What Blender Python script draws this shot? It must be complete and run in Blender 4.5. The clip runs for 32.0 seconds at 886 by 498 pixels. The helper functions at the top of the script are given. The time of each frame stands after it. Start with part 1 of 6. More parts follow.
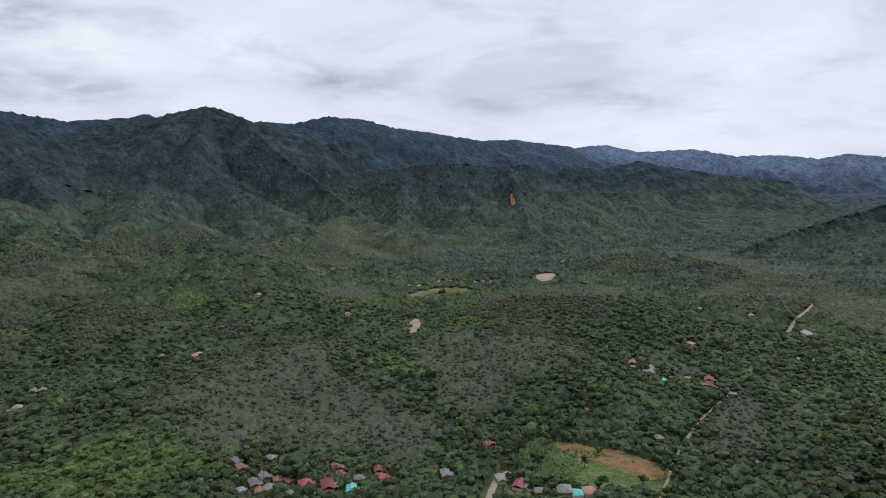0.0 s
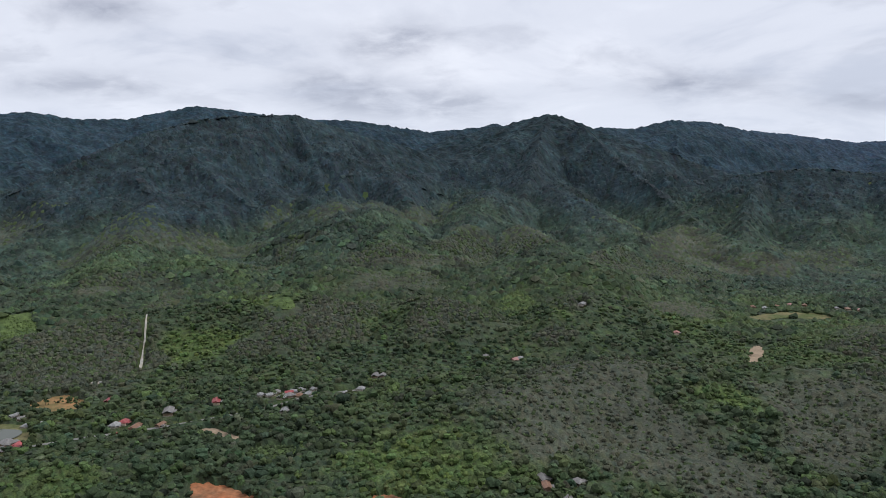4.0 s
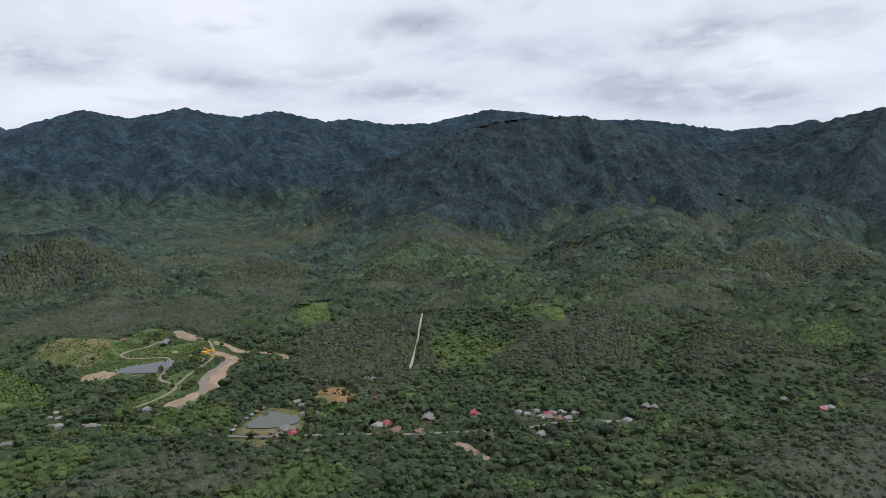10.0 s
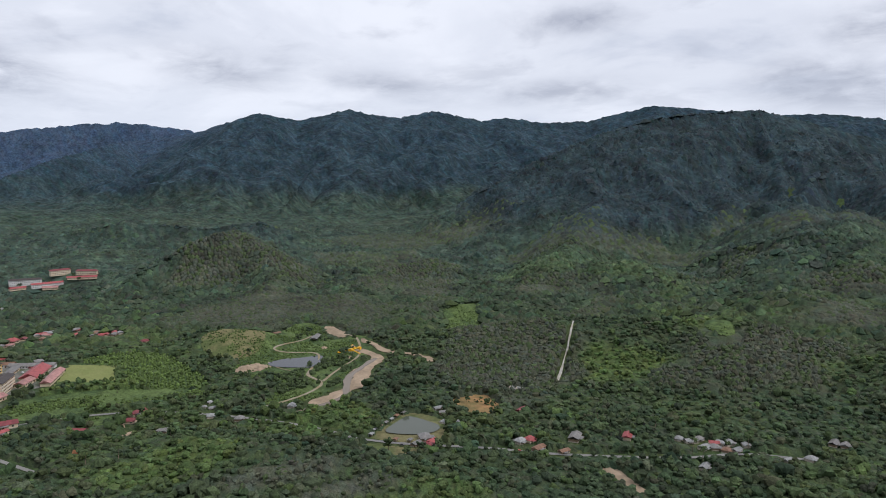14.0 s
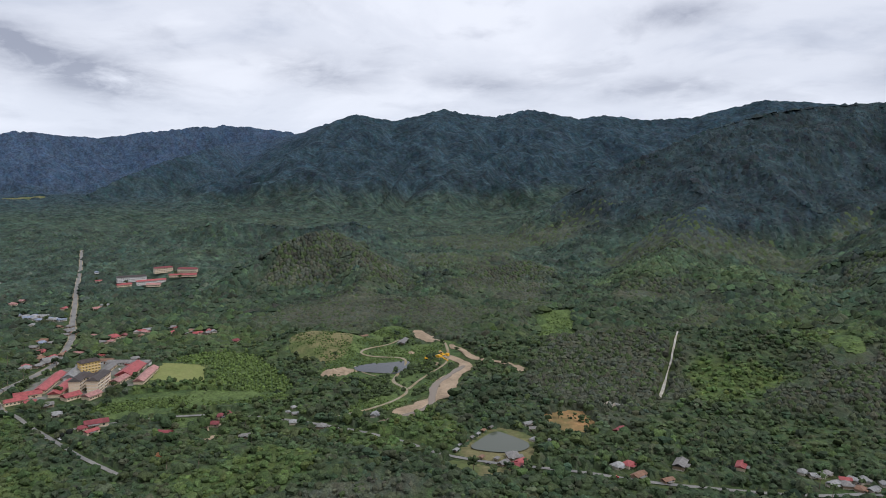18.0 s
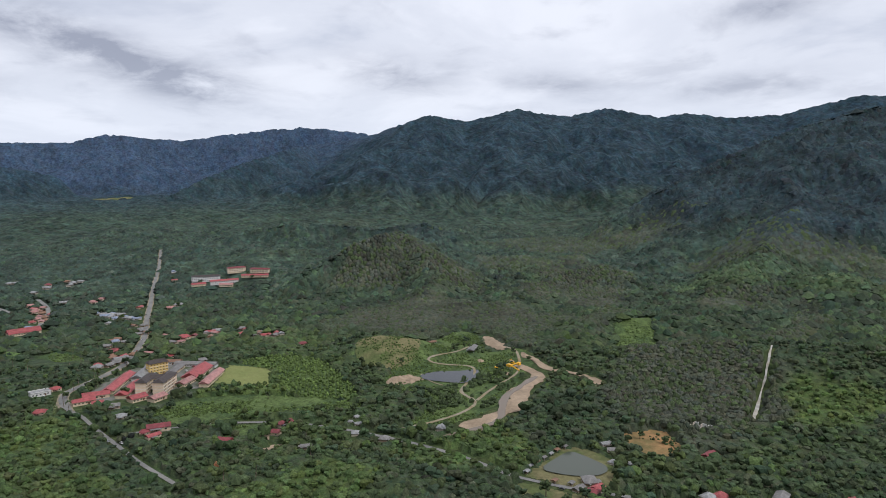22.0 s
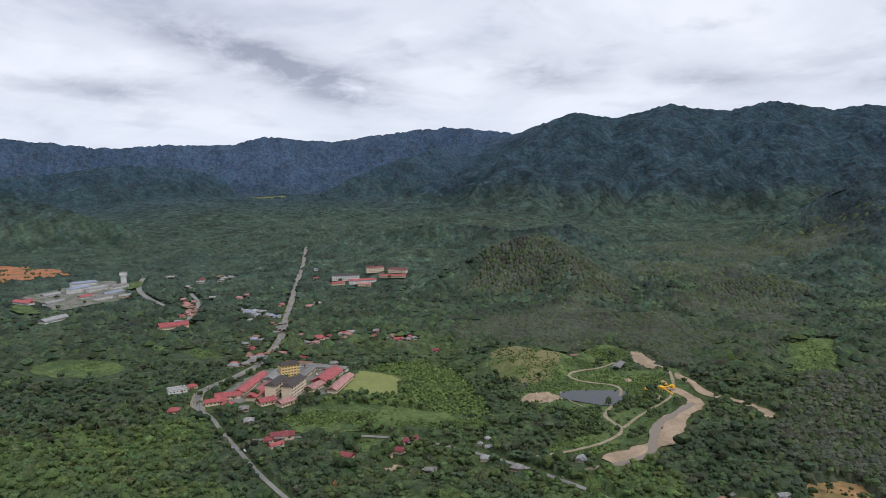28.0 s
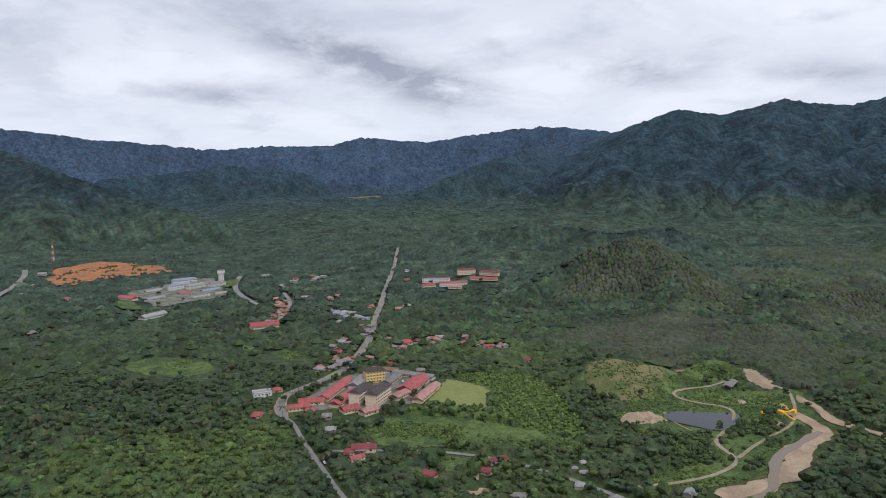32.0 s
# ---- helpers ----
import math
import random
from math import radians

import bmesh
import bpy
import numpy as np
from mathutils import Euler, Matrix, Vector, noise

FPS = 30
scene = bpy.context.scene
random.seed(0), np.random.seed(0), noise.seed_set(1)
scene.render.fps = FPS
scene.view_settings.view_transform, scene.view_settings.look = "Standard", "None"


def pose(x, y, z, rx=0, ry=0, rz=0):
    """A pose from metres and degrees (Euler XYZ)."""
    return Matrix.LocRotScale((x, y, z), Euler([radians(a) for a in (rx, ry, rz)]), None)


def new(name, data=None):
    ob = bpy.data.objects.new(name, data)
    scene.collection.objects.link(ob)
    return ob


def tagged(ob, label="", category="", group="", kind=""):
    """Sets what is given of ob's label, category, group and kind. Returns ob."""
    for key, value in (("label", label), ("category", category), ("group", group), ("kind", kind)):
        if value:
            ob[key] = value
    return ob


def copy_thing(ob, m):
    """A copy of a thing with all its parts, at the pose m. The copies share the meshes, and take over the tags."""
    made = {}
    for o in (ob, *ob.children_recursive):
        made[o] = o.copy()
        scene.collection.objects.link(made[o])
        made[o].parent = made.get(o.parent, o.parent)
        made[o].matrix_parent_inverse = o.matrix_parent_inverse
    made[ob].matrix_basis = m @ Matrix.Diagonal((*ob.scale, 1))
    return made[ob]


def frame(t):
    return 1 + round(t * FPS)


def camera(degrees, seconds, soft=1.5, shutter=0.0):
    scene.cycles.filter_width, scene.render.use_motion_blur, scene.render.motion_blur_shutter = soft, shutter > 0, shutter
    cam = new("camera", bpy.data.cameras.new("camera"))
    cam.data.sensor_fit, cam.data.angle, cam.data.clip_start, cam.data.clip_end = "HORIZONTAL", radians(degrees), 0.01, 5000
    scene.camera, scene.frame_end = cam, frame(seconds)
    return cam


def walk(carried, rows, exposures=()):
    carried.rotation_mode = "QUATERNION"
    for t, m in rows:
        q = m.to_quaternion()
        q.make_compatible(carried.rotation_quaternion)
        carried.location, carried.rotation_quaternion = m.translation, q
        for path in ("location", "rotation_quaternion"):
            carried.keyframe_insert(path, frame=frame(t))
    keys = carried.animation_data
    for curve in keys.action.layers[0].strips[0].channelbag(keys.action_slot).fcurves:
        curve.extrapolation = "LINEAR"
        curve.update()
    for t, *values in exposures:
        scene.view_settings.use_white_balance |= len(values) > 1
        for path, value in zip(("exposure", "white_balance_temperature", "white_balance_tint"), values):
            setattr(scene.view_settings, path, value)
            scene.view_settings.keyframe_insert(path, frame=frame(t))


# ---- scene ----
cam = camera(64.29, 32.0, soft=1.0)
# seconds, place, heading, tilt, lean
PATH = [
    (0, -0.00, 0.00, 222.00, -0.068, -6.690, -0.155),
    (0.5, 0.20, 5.06, 221.85, 3.790, -6.646, -0.259),
    (1, 0.74, 10.19, 221.81, 7.629, -6.604, -0.378),
    (1.5, 1.30, 15.22, 221.85, 11.135, -6.567, -0.465),
    (2, 1.41, 20.04, 221.86, 14.326, -6.519, -0.479),
    (2.5, 1.23, 24.73, 221.80, 17.439, -6.431, -0.429),
    (3, 1.25, 29.39, 221.77, 20.579, -6.321, -0.348),
    (3.5, 1.60, 34.20, 221.86, 23.757, -6.225, -0.255),
    (4, 1.89, 39.17, 222.07, 26.884, -6.151, -0.162),
    (4.5, 1.84, 44.16, 222.35, 29.882, -6.099, -0.074),
    (6.5, -2.81, 63.33, 224.40, 37.688, -6.030, 0.231),
    (7, -4.94, 67.88, 224.88, 39.560, -6.022, 0.272),
    (8, -9.61, 76.89, 225.75, 43.271, -6.017, 0.339),
    (9, -14.24, 85.63, 226.92, 46.738, -6.066, 0.298),
    (10, -19.40, 93.78, 228.21, 50.000, -6.149, 0.219),
    (11, -26.29, 101.91, 228.08, 53.277, -6.157, 0.264),
    (12, -34.18, 109.10, 227.49, 56.433, -6.169, 0.327),
    (13, -42.44, 115.55, 226.87, 59.481, -6.192, 0.348),
    (14, -50.63, 121.95, 226.19, 62.540, -6.216, 0.312),
    (15, -58.46, 128.77, 225.98, 65.313, -6.240, 0.237),
    (15.5, -62.62, 131.86, 226.01, 66.360, -6.266, 0.170),
    (17.5, -80.34, 140.22, 226.16, 69.534, -6.288, 0.080),
    (18, -84.79, 142.37, 225.71, 70.257, -6.259, 0.068),
    (19, -93.95, 146.66, 224.75, 71.724, -6.212, 0.041),
    (20, -102.83, 149.97, 224.59, 73.212, -6.196, -0.005),
    (21, -111.80, 153.35, 224.28, 74.697, -6.189, -0.044),
    (22, -121.43, 156.67, 223.76, 76.201, -6.162, -0.074),
    (23, -131.26, 159.75, 223.42, 77.969, -6.138, -0.116),
    (24, -141.18, 162.56, 222.99, 79.972, -6.135, -0.160),
    (25, -151.01, 165.22, 222.40, 81.975, -6.123, -0.164),
    (25.5, -156.06, 166.31, 222.32, 82.943, -6.126, -0.170),
    (27.5, -176.57, 169.91, 222.25, 86.808, -6.156, -0.261),
    (28, -181.94, 170.69, 222.13, 87.788, -6.162, -0.246),
    (29, -192.52, 171.84, 221.80, 89.718, -6.151, -0.224),
    (30, -203.10, 172.65, 221.44, 91.621, -6.124, -0.230),
    (31, -213.40, 172.85, 221.26, 93.501, -6.109, -0.264),
    (32, -223.62, 172.82, 221.26, 95.441, -6.110, -0.300),
]


def drone(x, y, z, heading, tilt, lean):
    return pose(x, y, z, 90 + tilt, 0, heading) @ pose(0, 0, 0, 0, 0, lean)


walk(cam, [(t, drone(*p)) for t, *p in PATH], exposures=[(0.0, 0.02, 6280.0, 12.0), (32.0, 0.04, 6280.0, 12.0)])

# ---- sky and light ----
world = bpy.data.worlds.new("overcast_sky")
scene.world = world
world.use_nodes = True
wn, wl = world.node_tree.nodes, world.node_tree.links
wn.clear()
SUN_HEIGHT, SUN_TURN = radians(52), radians(50)


def wnode(kind, **values):
    n = wn.new(kind)
    for key, value in values.items():
        if key in n.inputs:
            n.inputs[key].default_value = value
    return n


def wmath(op, a, b=None, c=None, clamp=False):
    n = wn.new("ShaderNodeMath")
    n.operation, n.use_clamp = op, clamp
    for k, v in enumerate((a, b, c)):
        if v is None:
            continue
        if isinstance(v, (int, float)):
            n.inputs[k].default_value = v
        else:
            wl.new(v, n.inputs[k])
    return n.outputs[0]


def wramp(fac, stops, smooth=True):
    n = wn.new("ShaderNodeValToRGB")
    n.color_ramp.interpolation = "EASE" if smooth else "LINEAR"
    while len(n.color_ramp.elements) < len(stops):
        n.color_ramp.elements.new(0.5)
    for e, (p, c) in zip(n.color_ramp.elements, stops):
        e.position, e.color = p, (*c, 1)
    wl.new(fac, n.inputs[0])
    return n.outputs[0]


def wmix(fac, a, b):
    n = wn.new("ShaderNodeMix")
    n.data_type = "RGBA"
    if isinstance(fac, (int, float)):
        n.inputs[0].default_value = fac
    else:
        wl.new(fac, n.inputs[0])
    for k, v in ((6, a), (7, b)):
        if isinstance(v, tuple):
            n.inputs[k].default_value = (*v, 1)
        else:
            wl.new(v, n.inputs[k])
    return n.outputs[2]


coord = wn.new("ShaderNodeTexCoord")
split = wn.new("ShaderNodeSeparateXYZ")
wl.new(coord.outputs["Generated"], split.inputs[0])
height_ = wmath("MAXIMUM", split.outputs[2], 0.0)
flat = wmath("ADD", height_, 0.22)
cloud_xy = wn.new("ShaderNodeCombineXYZ")
wl.new(wmath("DIVIDE", split.outputs[0], flat), cloud_xy.inputs[0])
wl.new(wmath("DIVIDE", split.outputs[1], flat), cloud_xy.inputs[1])


def cloud_noise(scale, detail, rough, distort=0.0, offset=0.0):
    n = wnode("ShaderNodeTexNoise", Scale=scale, Detail=detail, Roughness=rough, Distortion=distort)
    shift = wn.new("ShaderNodeVectorMath")
    shift.operation = "ADD"
    shift.inputs[1].default_value = (offset, offset * 0.7, offset * 0.3)
    wl.new(cloud_xy.outputs[0], shift.inputs[0])
    wl.new(shift.outputs[0], n.inputs["Vector"])
    return n.outputs["Fac"]


# a bright high layer with soft folds, and lower grey cloud under it
veil = wramp(cloud_noise(1.3, 6, 0.55, 0.4, 3.1), [(0.30, (0.60, 0.64, 0.73)), (0.48, (0.77, 0.80, 0.87)), (0.66, (0.89, 0.915, 0.975))])
lower = wramp(cloud_noise(2.6, 7, 0.56, 0.3, 11.4), [(0.50, (0, 0, 0)), (0.70, (1, 1, 1))])


def bank(heading, high, wide, tall, slant=0.0):
    """A darker bank of cloud round one heading and height, in degrees."""
    h, e = radians(heading), radians(high)
    ang = wmath("ARCTAN2", wmath("MULTIPLY", split.outputs[0], -1.0), split.outputs[1])
    off = wmath("DIVIDE", wmath("SUBTRACT", ang, h), radians(wide))
    up = wmath("DIVIDE", wmath("SUBTRACT", wmath("ARCSINE", split.outputs[2]), e), radians(tall))
    lean = wmath("SUBTRACT", up, wmath("MULTIPLY", off, slant))
    r2 = wmath("ADD", wmath("MULTIPLY", off, off), wmath("MULTIPLY", lean, lean))
    return wmath("EXPONENT", wmath("MULTIPLY", r2, -1.0))


banks = bank(103, 9.2, 10.0, 1.8, 1.75)
small = 0.0
for b in (bank(95, 6.6, 4, 1.2), bank(80, 7.6, 4.5, 1.5, 0.5), bank(67, 6.8, 4, 1.0, 0.4), bank(54, 6.3, 5.5, 0.9, -0.4), bank(52.5, 11.5, 3.4, 1.0), bank(31, 10.2, 4.5, 1.6, -0.3), bank(36, 6.8, 3, 1.2), bank(26, 5.2, 5, 1.2), bank(-4.5, 4.8, 4.5, 1.1), bank(-14, 5.0, 5, 1.2, 0.5), bank(7, 6.4, 6, 1.2, 0.3), bank(33, 5.8, 6, 1.5), bank(112, 6.0, 5, 1.0)):
    small = wmath("ADD", small, b, clamp=True)
banks = wmath("ADD", banks, wmath("MULTIPLY", small, 0.62), clamp=True)
ragged = wmath("MULTIPLY", banks, wmath("ADD", wmath("MULTIPLY", cloud_noise(4.2, 8, 0.62, 0.3, 5.0), 2.9), -0.75, clamp=True))
grey = wmath("ADD", wmath("MULTIPLY", lower, 0.30), wmath("MULTIPLY", ragged, 1.25), clamp=True)
clouds = wmix(grey, veil, (0.36, 0.385, 0.465))
low_glow = wramp(height_, [(0.0, (1, 1, 1)), (0.16, (0, 0, 0))])
clouds = wmix(wmath("MULTIPLY", low_glow, 0.55), clouds, (0.76, 0.82, 0.93))
blue = wn.new("ShaderNodeTexSky")
blue.sky_type, blue.sun_disc = "NISHITA", False
blue.sun_elevation, blue.sun_rotation = SUN_HEIGHT, SUN_TURN
blue_dim = wn.new("ShaderNodeVectorMath")
blue_dim.operation = "SCALE"
blue_dim.inputs["Scale"].default_value = 0.1
wl.new(blue.outputs[0], blue_dim.inputs[0])
sky = wmix(0.94, blue_dim.outputs[0], clouds)
bg = wn.new("ShaderNodeBackground")
bg.inputs["Strength"].default_value = 1.0
wl.new(sky, bg.inputs["Color"])
out = wn.new("ShaderNodeOutputWorld")
wl.new(bg.outputs[0], out.inputs["Surface"])

sun_data = bpy.data.lights.new("sun", "SUN")
sun_data.energy, sun_data.angle, sun_data.color = 1.8, radians(24), (1.0, 0.97, 0.92)
sun = new("sun", sun_data)
sun.rotation_euler = (radians(38), 0, radians(130))

# ---- materials ----


def material(name, colour, rough=0.85, spread=0.25, grain=2.0, patch=0.15, bump=0.3, bump_size=1.0, metal=0.0, attribute="", second=None, per_object=0.0, spec=0.25):
    """A surface with two scales of colour change (grain and patch, in 1/m), an optional second colour and a fine relief."""
    m = bpy.data.materials.new(name)
    m.use_nodes = True
    nodes, links = m.node_tree.nodes, m.node_tree.links
    bsdf = nodes["Principled BSDF"]
    bsdf.inputs["Roughness"].default_value, bsdf.inputs["Metallic"].default_value = rough, metal
    bsdf.inputs["Specular IOR Level"].default_value = spec
    tc = nodes.new("ShaderNodeTexCoord")

    def tex(scale, detail=3.0):
        n = nodes.new("ShaderNodeTexNoise")
        n.inputs["Scale"].default_value, n.inputs["Detail"].default_value = scale, detail
        links.new(tc.outputs["Object"], n.inputs["Vector"])
        return n.outputs["Fac"]

    def mix(fac, a, b, blend="MIX"):
        n = nodes.new("ShaderNodeMix")
        n.data_type, n.blend_type = "RGBA", blend
        if isinstance(fac, float):
            n.inputs[0].default_value = fac
        else:
            links.new(fac, n.inputs[0])
        for k, v in ((6, a), (7, b)):
            if isinstance(v, tuple):
                n.inputs[k].default_value = (*v, 1)
            else:
                links.new(v, n.inputs[k])
        return n.outputs[2]

    def ramp(fac, lo, hi, a, b):
        n = nodes.new("ShaderNodeMapRange")
        for k, v in zip(("From Min", "From Max", "To Min", "To Max"), (lo, hi, a, b)):
            n.inputs[k].default_value = v
        links.new(fac, n.inputs["Value"])
        return n.outputs[0]

    base = colour
    if attribute:
        at = nodes.new("ShaderNodeAttribute")
        at.attribute_name = attribute
        base = at.outputs["Color"]
    if second:
        base = mix(ramp(tex(patch, 4), 0.42, 0.6, 0, 1), base, second)
    for scale, much in ((grain, spread), (patch * 3.1, spread * 0.7)):
        v = nodes.new("ShaderNodeHueSaturation")
        links.new(ramp(tex(scale), 0.3, 0.7, 1 - much, 1 + much), v.inputs["Value"])
        if isinstance(base, tuple):
            v.inputs["Color"].default_value = (*base, 1)
        else:
            links.new(base, v.inputs["Color"])
        base = v.outputs[0]
    if per_object:
        info = nodes.new("ShaderNodeObjectInfo")
        v = nodes.new("ShaderNodeHueSaturation")
        links.new(ramp(info.outputs["Random"], 0, 1, 1 - per_object, 1 + per_object), v.inputs["Value"])
        links.new(base, v.inputs["Color"])
        base = v.outputs[0]
    links.new(base, bsdf.inputs["Base Color"])
    if bump:
        b = nodes.new("ShaderNodeBump")
        b.inputs["Strength"].default_value, b.inputs["Distance"].default_value = bump, bump_size * 0.5
        links.new(tex(1.0 / bump_size, 4), b.inputs["Height"])
        links.new(b.outputs[0], bsdf.inputs["Normal"])
    return m


M_FOLIAGE = material("tree_foliage", (0.06, 0.1, 0.03), 0.8, 0.4, 0.8, 0.05, 0.6, 2.2, attribute="tint", spec=0.15)
M_FAR = material("distant_foliage", (0.05, 0.08, 0.04), 0.9, 0.34, 0.09, 0.012, 0.8, 9.0, attribute="tint", spec=0.1)
M_GROUND = material("undergrowth_ground", (0.04, 0.062, 0.024), 0.95, 0.4, 0.25, 0.02, 0.5, 3.0, second=(0.06, 0.075, 0.03), spec=0.1)
M_GRASS = material("rough_grass", (0.086, 0.122, 0.042), 0.9, 0.4, 0.35, 0.03, 0.7, 2.0, second=(0.052, 0.082, 0.032), spec=0.1)
M_LAWN = material("mown_playing_field_grass", (0.19, 0.205, 0.075), 0.9, 0.12, 0.5, 0.05, 0.3, 1.0, second=(0.165, 0.19, 0.065), spec=0.1)
M_DRYGRASS = material("dry_grass_on_clay", (0.155, 0.14, 0.07), 0.92, 0.2, 0.3, 0.035, 0.5, 2.0, second=(0.085, 0.105, 0.04), spec=0.1)
M_SAND = material("river_sand", (0.33, 0.25, 0.175), 0.9, 0.14, 0.4, 0.05, 0.4, 2.0, second=(0.25, 0.19, 0.13), spec=0.15)
M_CLAY = material("orange_clay", (0.36, 0.135, 0.06), 0.9, 0.25, 0.3, 0.04, 0.5, 2.5, second=(0.22, 0.125, 0.07), spec=0.15)
M_EARTH = material("ochre_earth", (0.30, 0.175, 0.08), 0.9, 0.2, 0.4, 0.05, 0.5, 2.0, second=(0.15, 0.12, 0.05), spec=0.15)
M_SOIL = material("brown_ploughed_soil", (0.19, 0.115, 0.06), 0.93, 0.25, 0.5, 0.06, 0.6, 1.5, second=(0.13, 0.11, 0.05), spec=0.1)
M_TRACK = material("pale_dirt_track", (0.27, 0.235, 0.175), 0.92, 0.15, 0.5, 0.06, 0.4, 1.0, second=(0.23, 0.185, 0.11), spec=0.15)
M_CHALK = material("white_gravel_track", (0.44, 0.42, 0.38), 0.92, 0.15, 0.5, 0.06, 0.4, 1.0, second=(0.34, 0.31, 0.25), spec=0.15)
M_ASPHALT = material("worn_asphalt", (0.165, 0.162, 0.155), 0.85, 0.12, 0.6, 0.05, 0.2, 0.6, second=(0.21, 0.203, 0.188), spec=0.2)
M_YARD = material("concrete_yard", (0.17, 0.165, 0.15), 0.85, 0.15, 0.5, 0.07, 0.2, 0.7, second=(0.085, 0.10, 0.055), spec=0.2)


def water_material(name, colour, rough, spec=0.5):
    m = bpy.data.materials.new(name)
    m.use_nodes = True
    nodes, links = m.node_tree.nodes, m.node_tree.links
    b = nodes["Principled BSDF"]
    b.inputs["Base Color"].default_value = (*colour, 1)
    b.inputs["Roughness"].default_value = rough
    b.inputs["IOR"].default_value = 1.33
    b.inputs["Specular IOR Level"].default_value = spec
    n, bump, tc = nodes.new("ShaderNodeTexNoise"), nodes.new("ShaderNodeBump"), nodes.new("ShaderNodeTexCoord")
    n.inputs["Scale"].default_value = 0.8
    links.new(tc.outputs["Object"], n.inputs["Vector"])
    bump.inputs["Strength"].default_value, bump.inputs["Distance"].default_value = 0.08, 0.2
    links.new(n.outputs["Fac"], bump.inputs["Height"])
    links.new(bump.outputs[0], b.inputs["Normal"])
    return m


M_POND = water_material("dark_pond_water", (0.012, 0.016, 0.02), 0.03, 0.4)
M_FISHPOND = water_material("silty_pond_water", (0.075, 0.085, 0.065), 0.1, 0.3)
M_RIVER = water_material("muddy_river_water", (0.17, 0.135, 0.10), 0.25, 0.25)

# ---- the lie of the land ----


def lattice(ix, iy, seed):
    h = (ix.astype(np.int64) * 374761393 + iy.astype(np.int64) * 668265263 + seed * 1442695041) & 0xFFFFFFFF
    h = ((h ^ (h >> 13)) * 1274126177) & 0xFFFFFFFF
    return ((h ^ (h >> 16)) & 0xFFFF) / 65535.0


def value_noise(x, y, size, seed):
    u, v = x / size, y / size
    ix, iy = np.floor(u), np.floor(v)
    fx, fy = u - ix, v - iy
    fx, fy = fx * fx * (3 - 2 * fx), fy * fy * (3 - 2 * fy)
    a, b = lattice(ix, iy, seed), lattice(ix + 1, iy, seed)
    c, d = lattice(ix, iy + 1, seed), lattice(ix + 1, iy + 1, seed)
    return (a + (b - a) * fx) * (1 - fy) + (c + (d - c) * fx) * fy


def fractal(x, y, size, seed, octaves=3):
    total, much = 0.0, 0.0
    for k in range(octaves):
        c, s = math.cos(1.1 * k), math.sin(1.1 * k)
        total = total + value_noise(x * c - y * s, x * s + y * c, size * 0.5**k, seed + k) * 0.55**k
        much += 0.55**k
    return total / much


def ease(v, lo, hi):
    t = np.clip((v - lo) / (hi - lo), 0, 1)
    return t * t * (3 - 2 * t)


# mountain ridges: foot width per metre of height, then the crest line
RIDGES = []
RIDGES += [
    (2.5, [(-1302, 2647, 364), (-1121, 2668, 394), (-952, 2673, 427), (-868, 2642, 441), (-729, 2626, 396), (-639, 2591, 359), (-453, 2573, 302), (-287, 2540, 242), (-163, 2495, 202)]),
    (2.0, [(-858, 2613, 428), (-786, 2268, 286), (-696, 1928, 170), (-614, 1585, 97)]),
    (2.0, [(-696, 2505, 380), (-483, 2317, 232), (-308, 2111, 138), (-215, 1888, 102)]),
    (2.3, [(-1784, 982, 95), (-1784, 1114, 167), (-1765, 1265, 237), (-1760, 1382, 292), (-1726, 1528, 351), (-1678, 1677, 393), (-1645, 1801, 416), (-1543, 1975, 424)]),
]
RIDGES += [
    (2.4, [(-1543, 1975, 424), (-1481, 2086, 393), (-1360, 2228, 337), (-1247, 2352, 296), (-1145, 2460, 247)]),
    (2.0, [(-1528, 1948, 413), (-1333, 1805, 260), (-1177, 1630, 166), (-1025, 1452, 126)]),
    (2.0, [(-1662, 1830, 409), (-1550, 1638, 259), (-1452, 1428, 162), (-1367, 1196, 134)]),
    (2.0, [(-1429, 2147, 362), (-1147, 1913, 244), (-915, 1644, 159)]),
    (2.2, [(-3169, 2261, 475), (-2996, 2492, 484), (-2901, 2605, 519), (-2780, 2737, 560), (-2673, 2843, 547), (-2469, 3026, 510), (-2228, 3211, 496), (-2129, 3279, 493), (-1821, 3463, 435), (-1563, 3588, 461), (-1499, 3616, 483), (-1434, 3643, 453)]),
]
RIDGES += [
    (2.4, [(-3811, 1100, 470), (-3739, 838, 467), (-3702, 1002, 513), (-3670, 1124, 474), (-3635, 1240, 497), (-3582, 1395, 539), (-3531, 1526, 514), (-3479, 1647, 499), (-3408, 1795, 535)]),
    (2.4, [(-3408, 1795, 535), (-3330, 1943, 508), (-3273, 2041, 484), (-3211, 2139, 507), (-3096, 2309, 472), (-2970, 2474, 454)]),
    (2.2, [(-4550, 407, 383), (-4408, 646, 409), (-4267, 786, 442), (-4128, 889, 483), (-3979, 1016, 524), (-3811, 1192, 489)]),
    (1.8, [(-3765, 968, 502), (-3499, 769, 315), (-3224, 594, 160), (-2939, 463, 78)]),
]
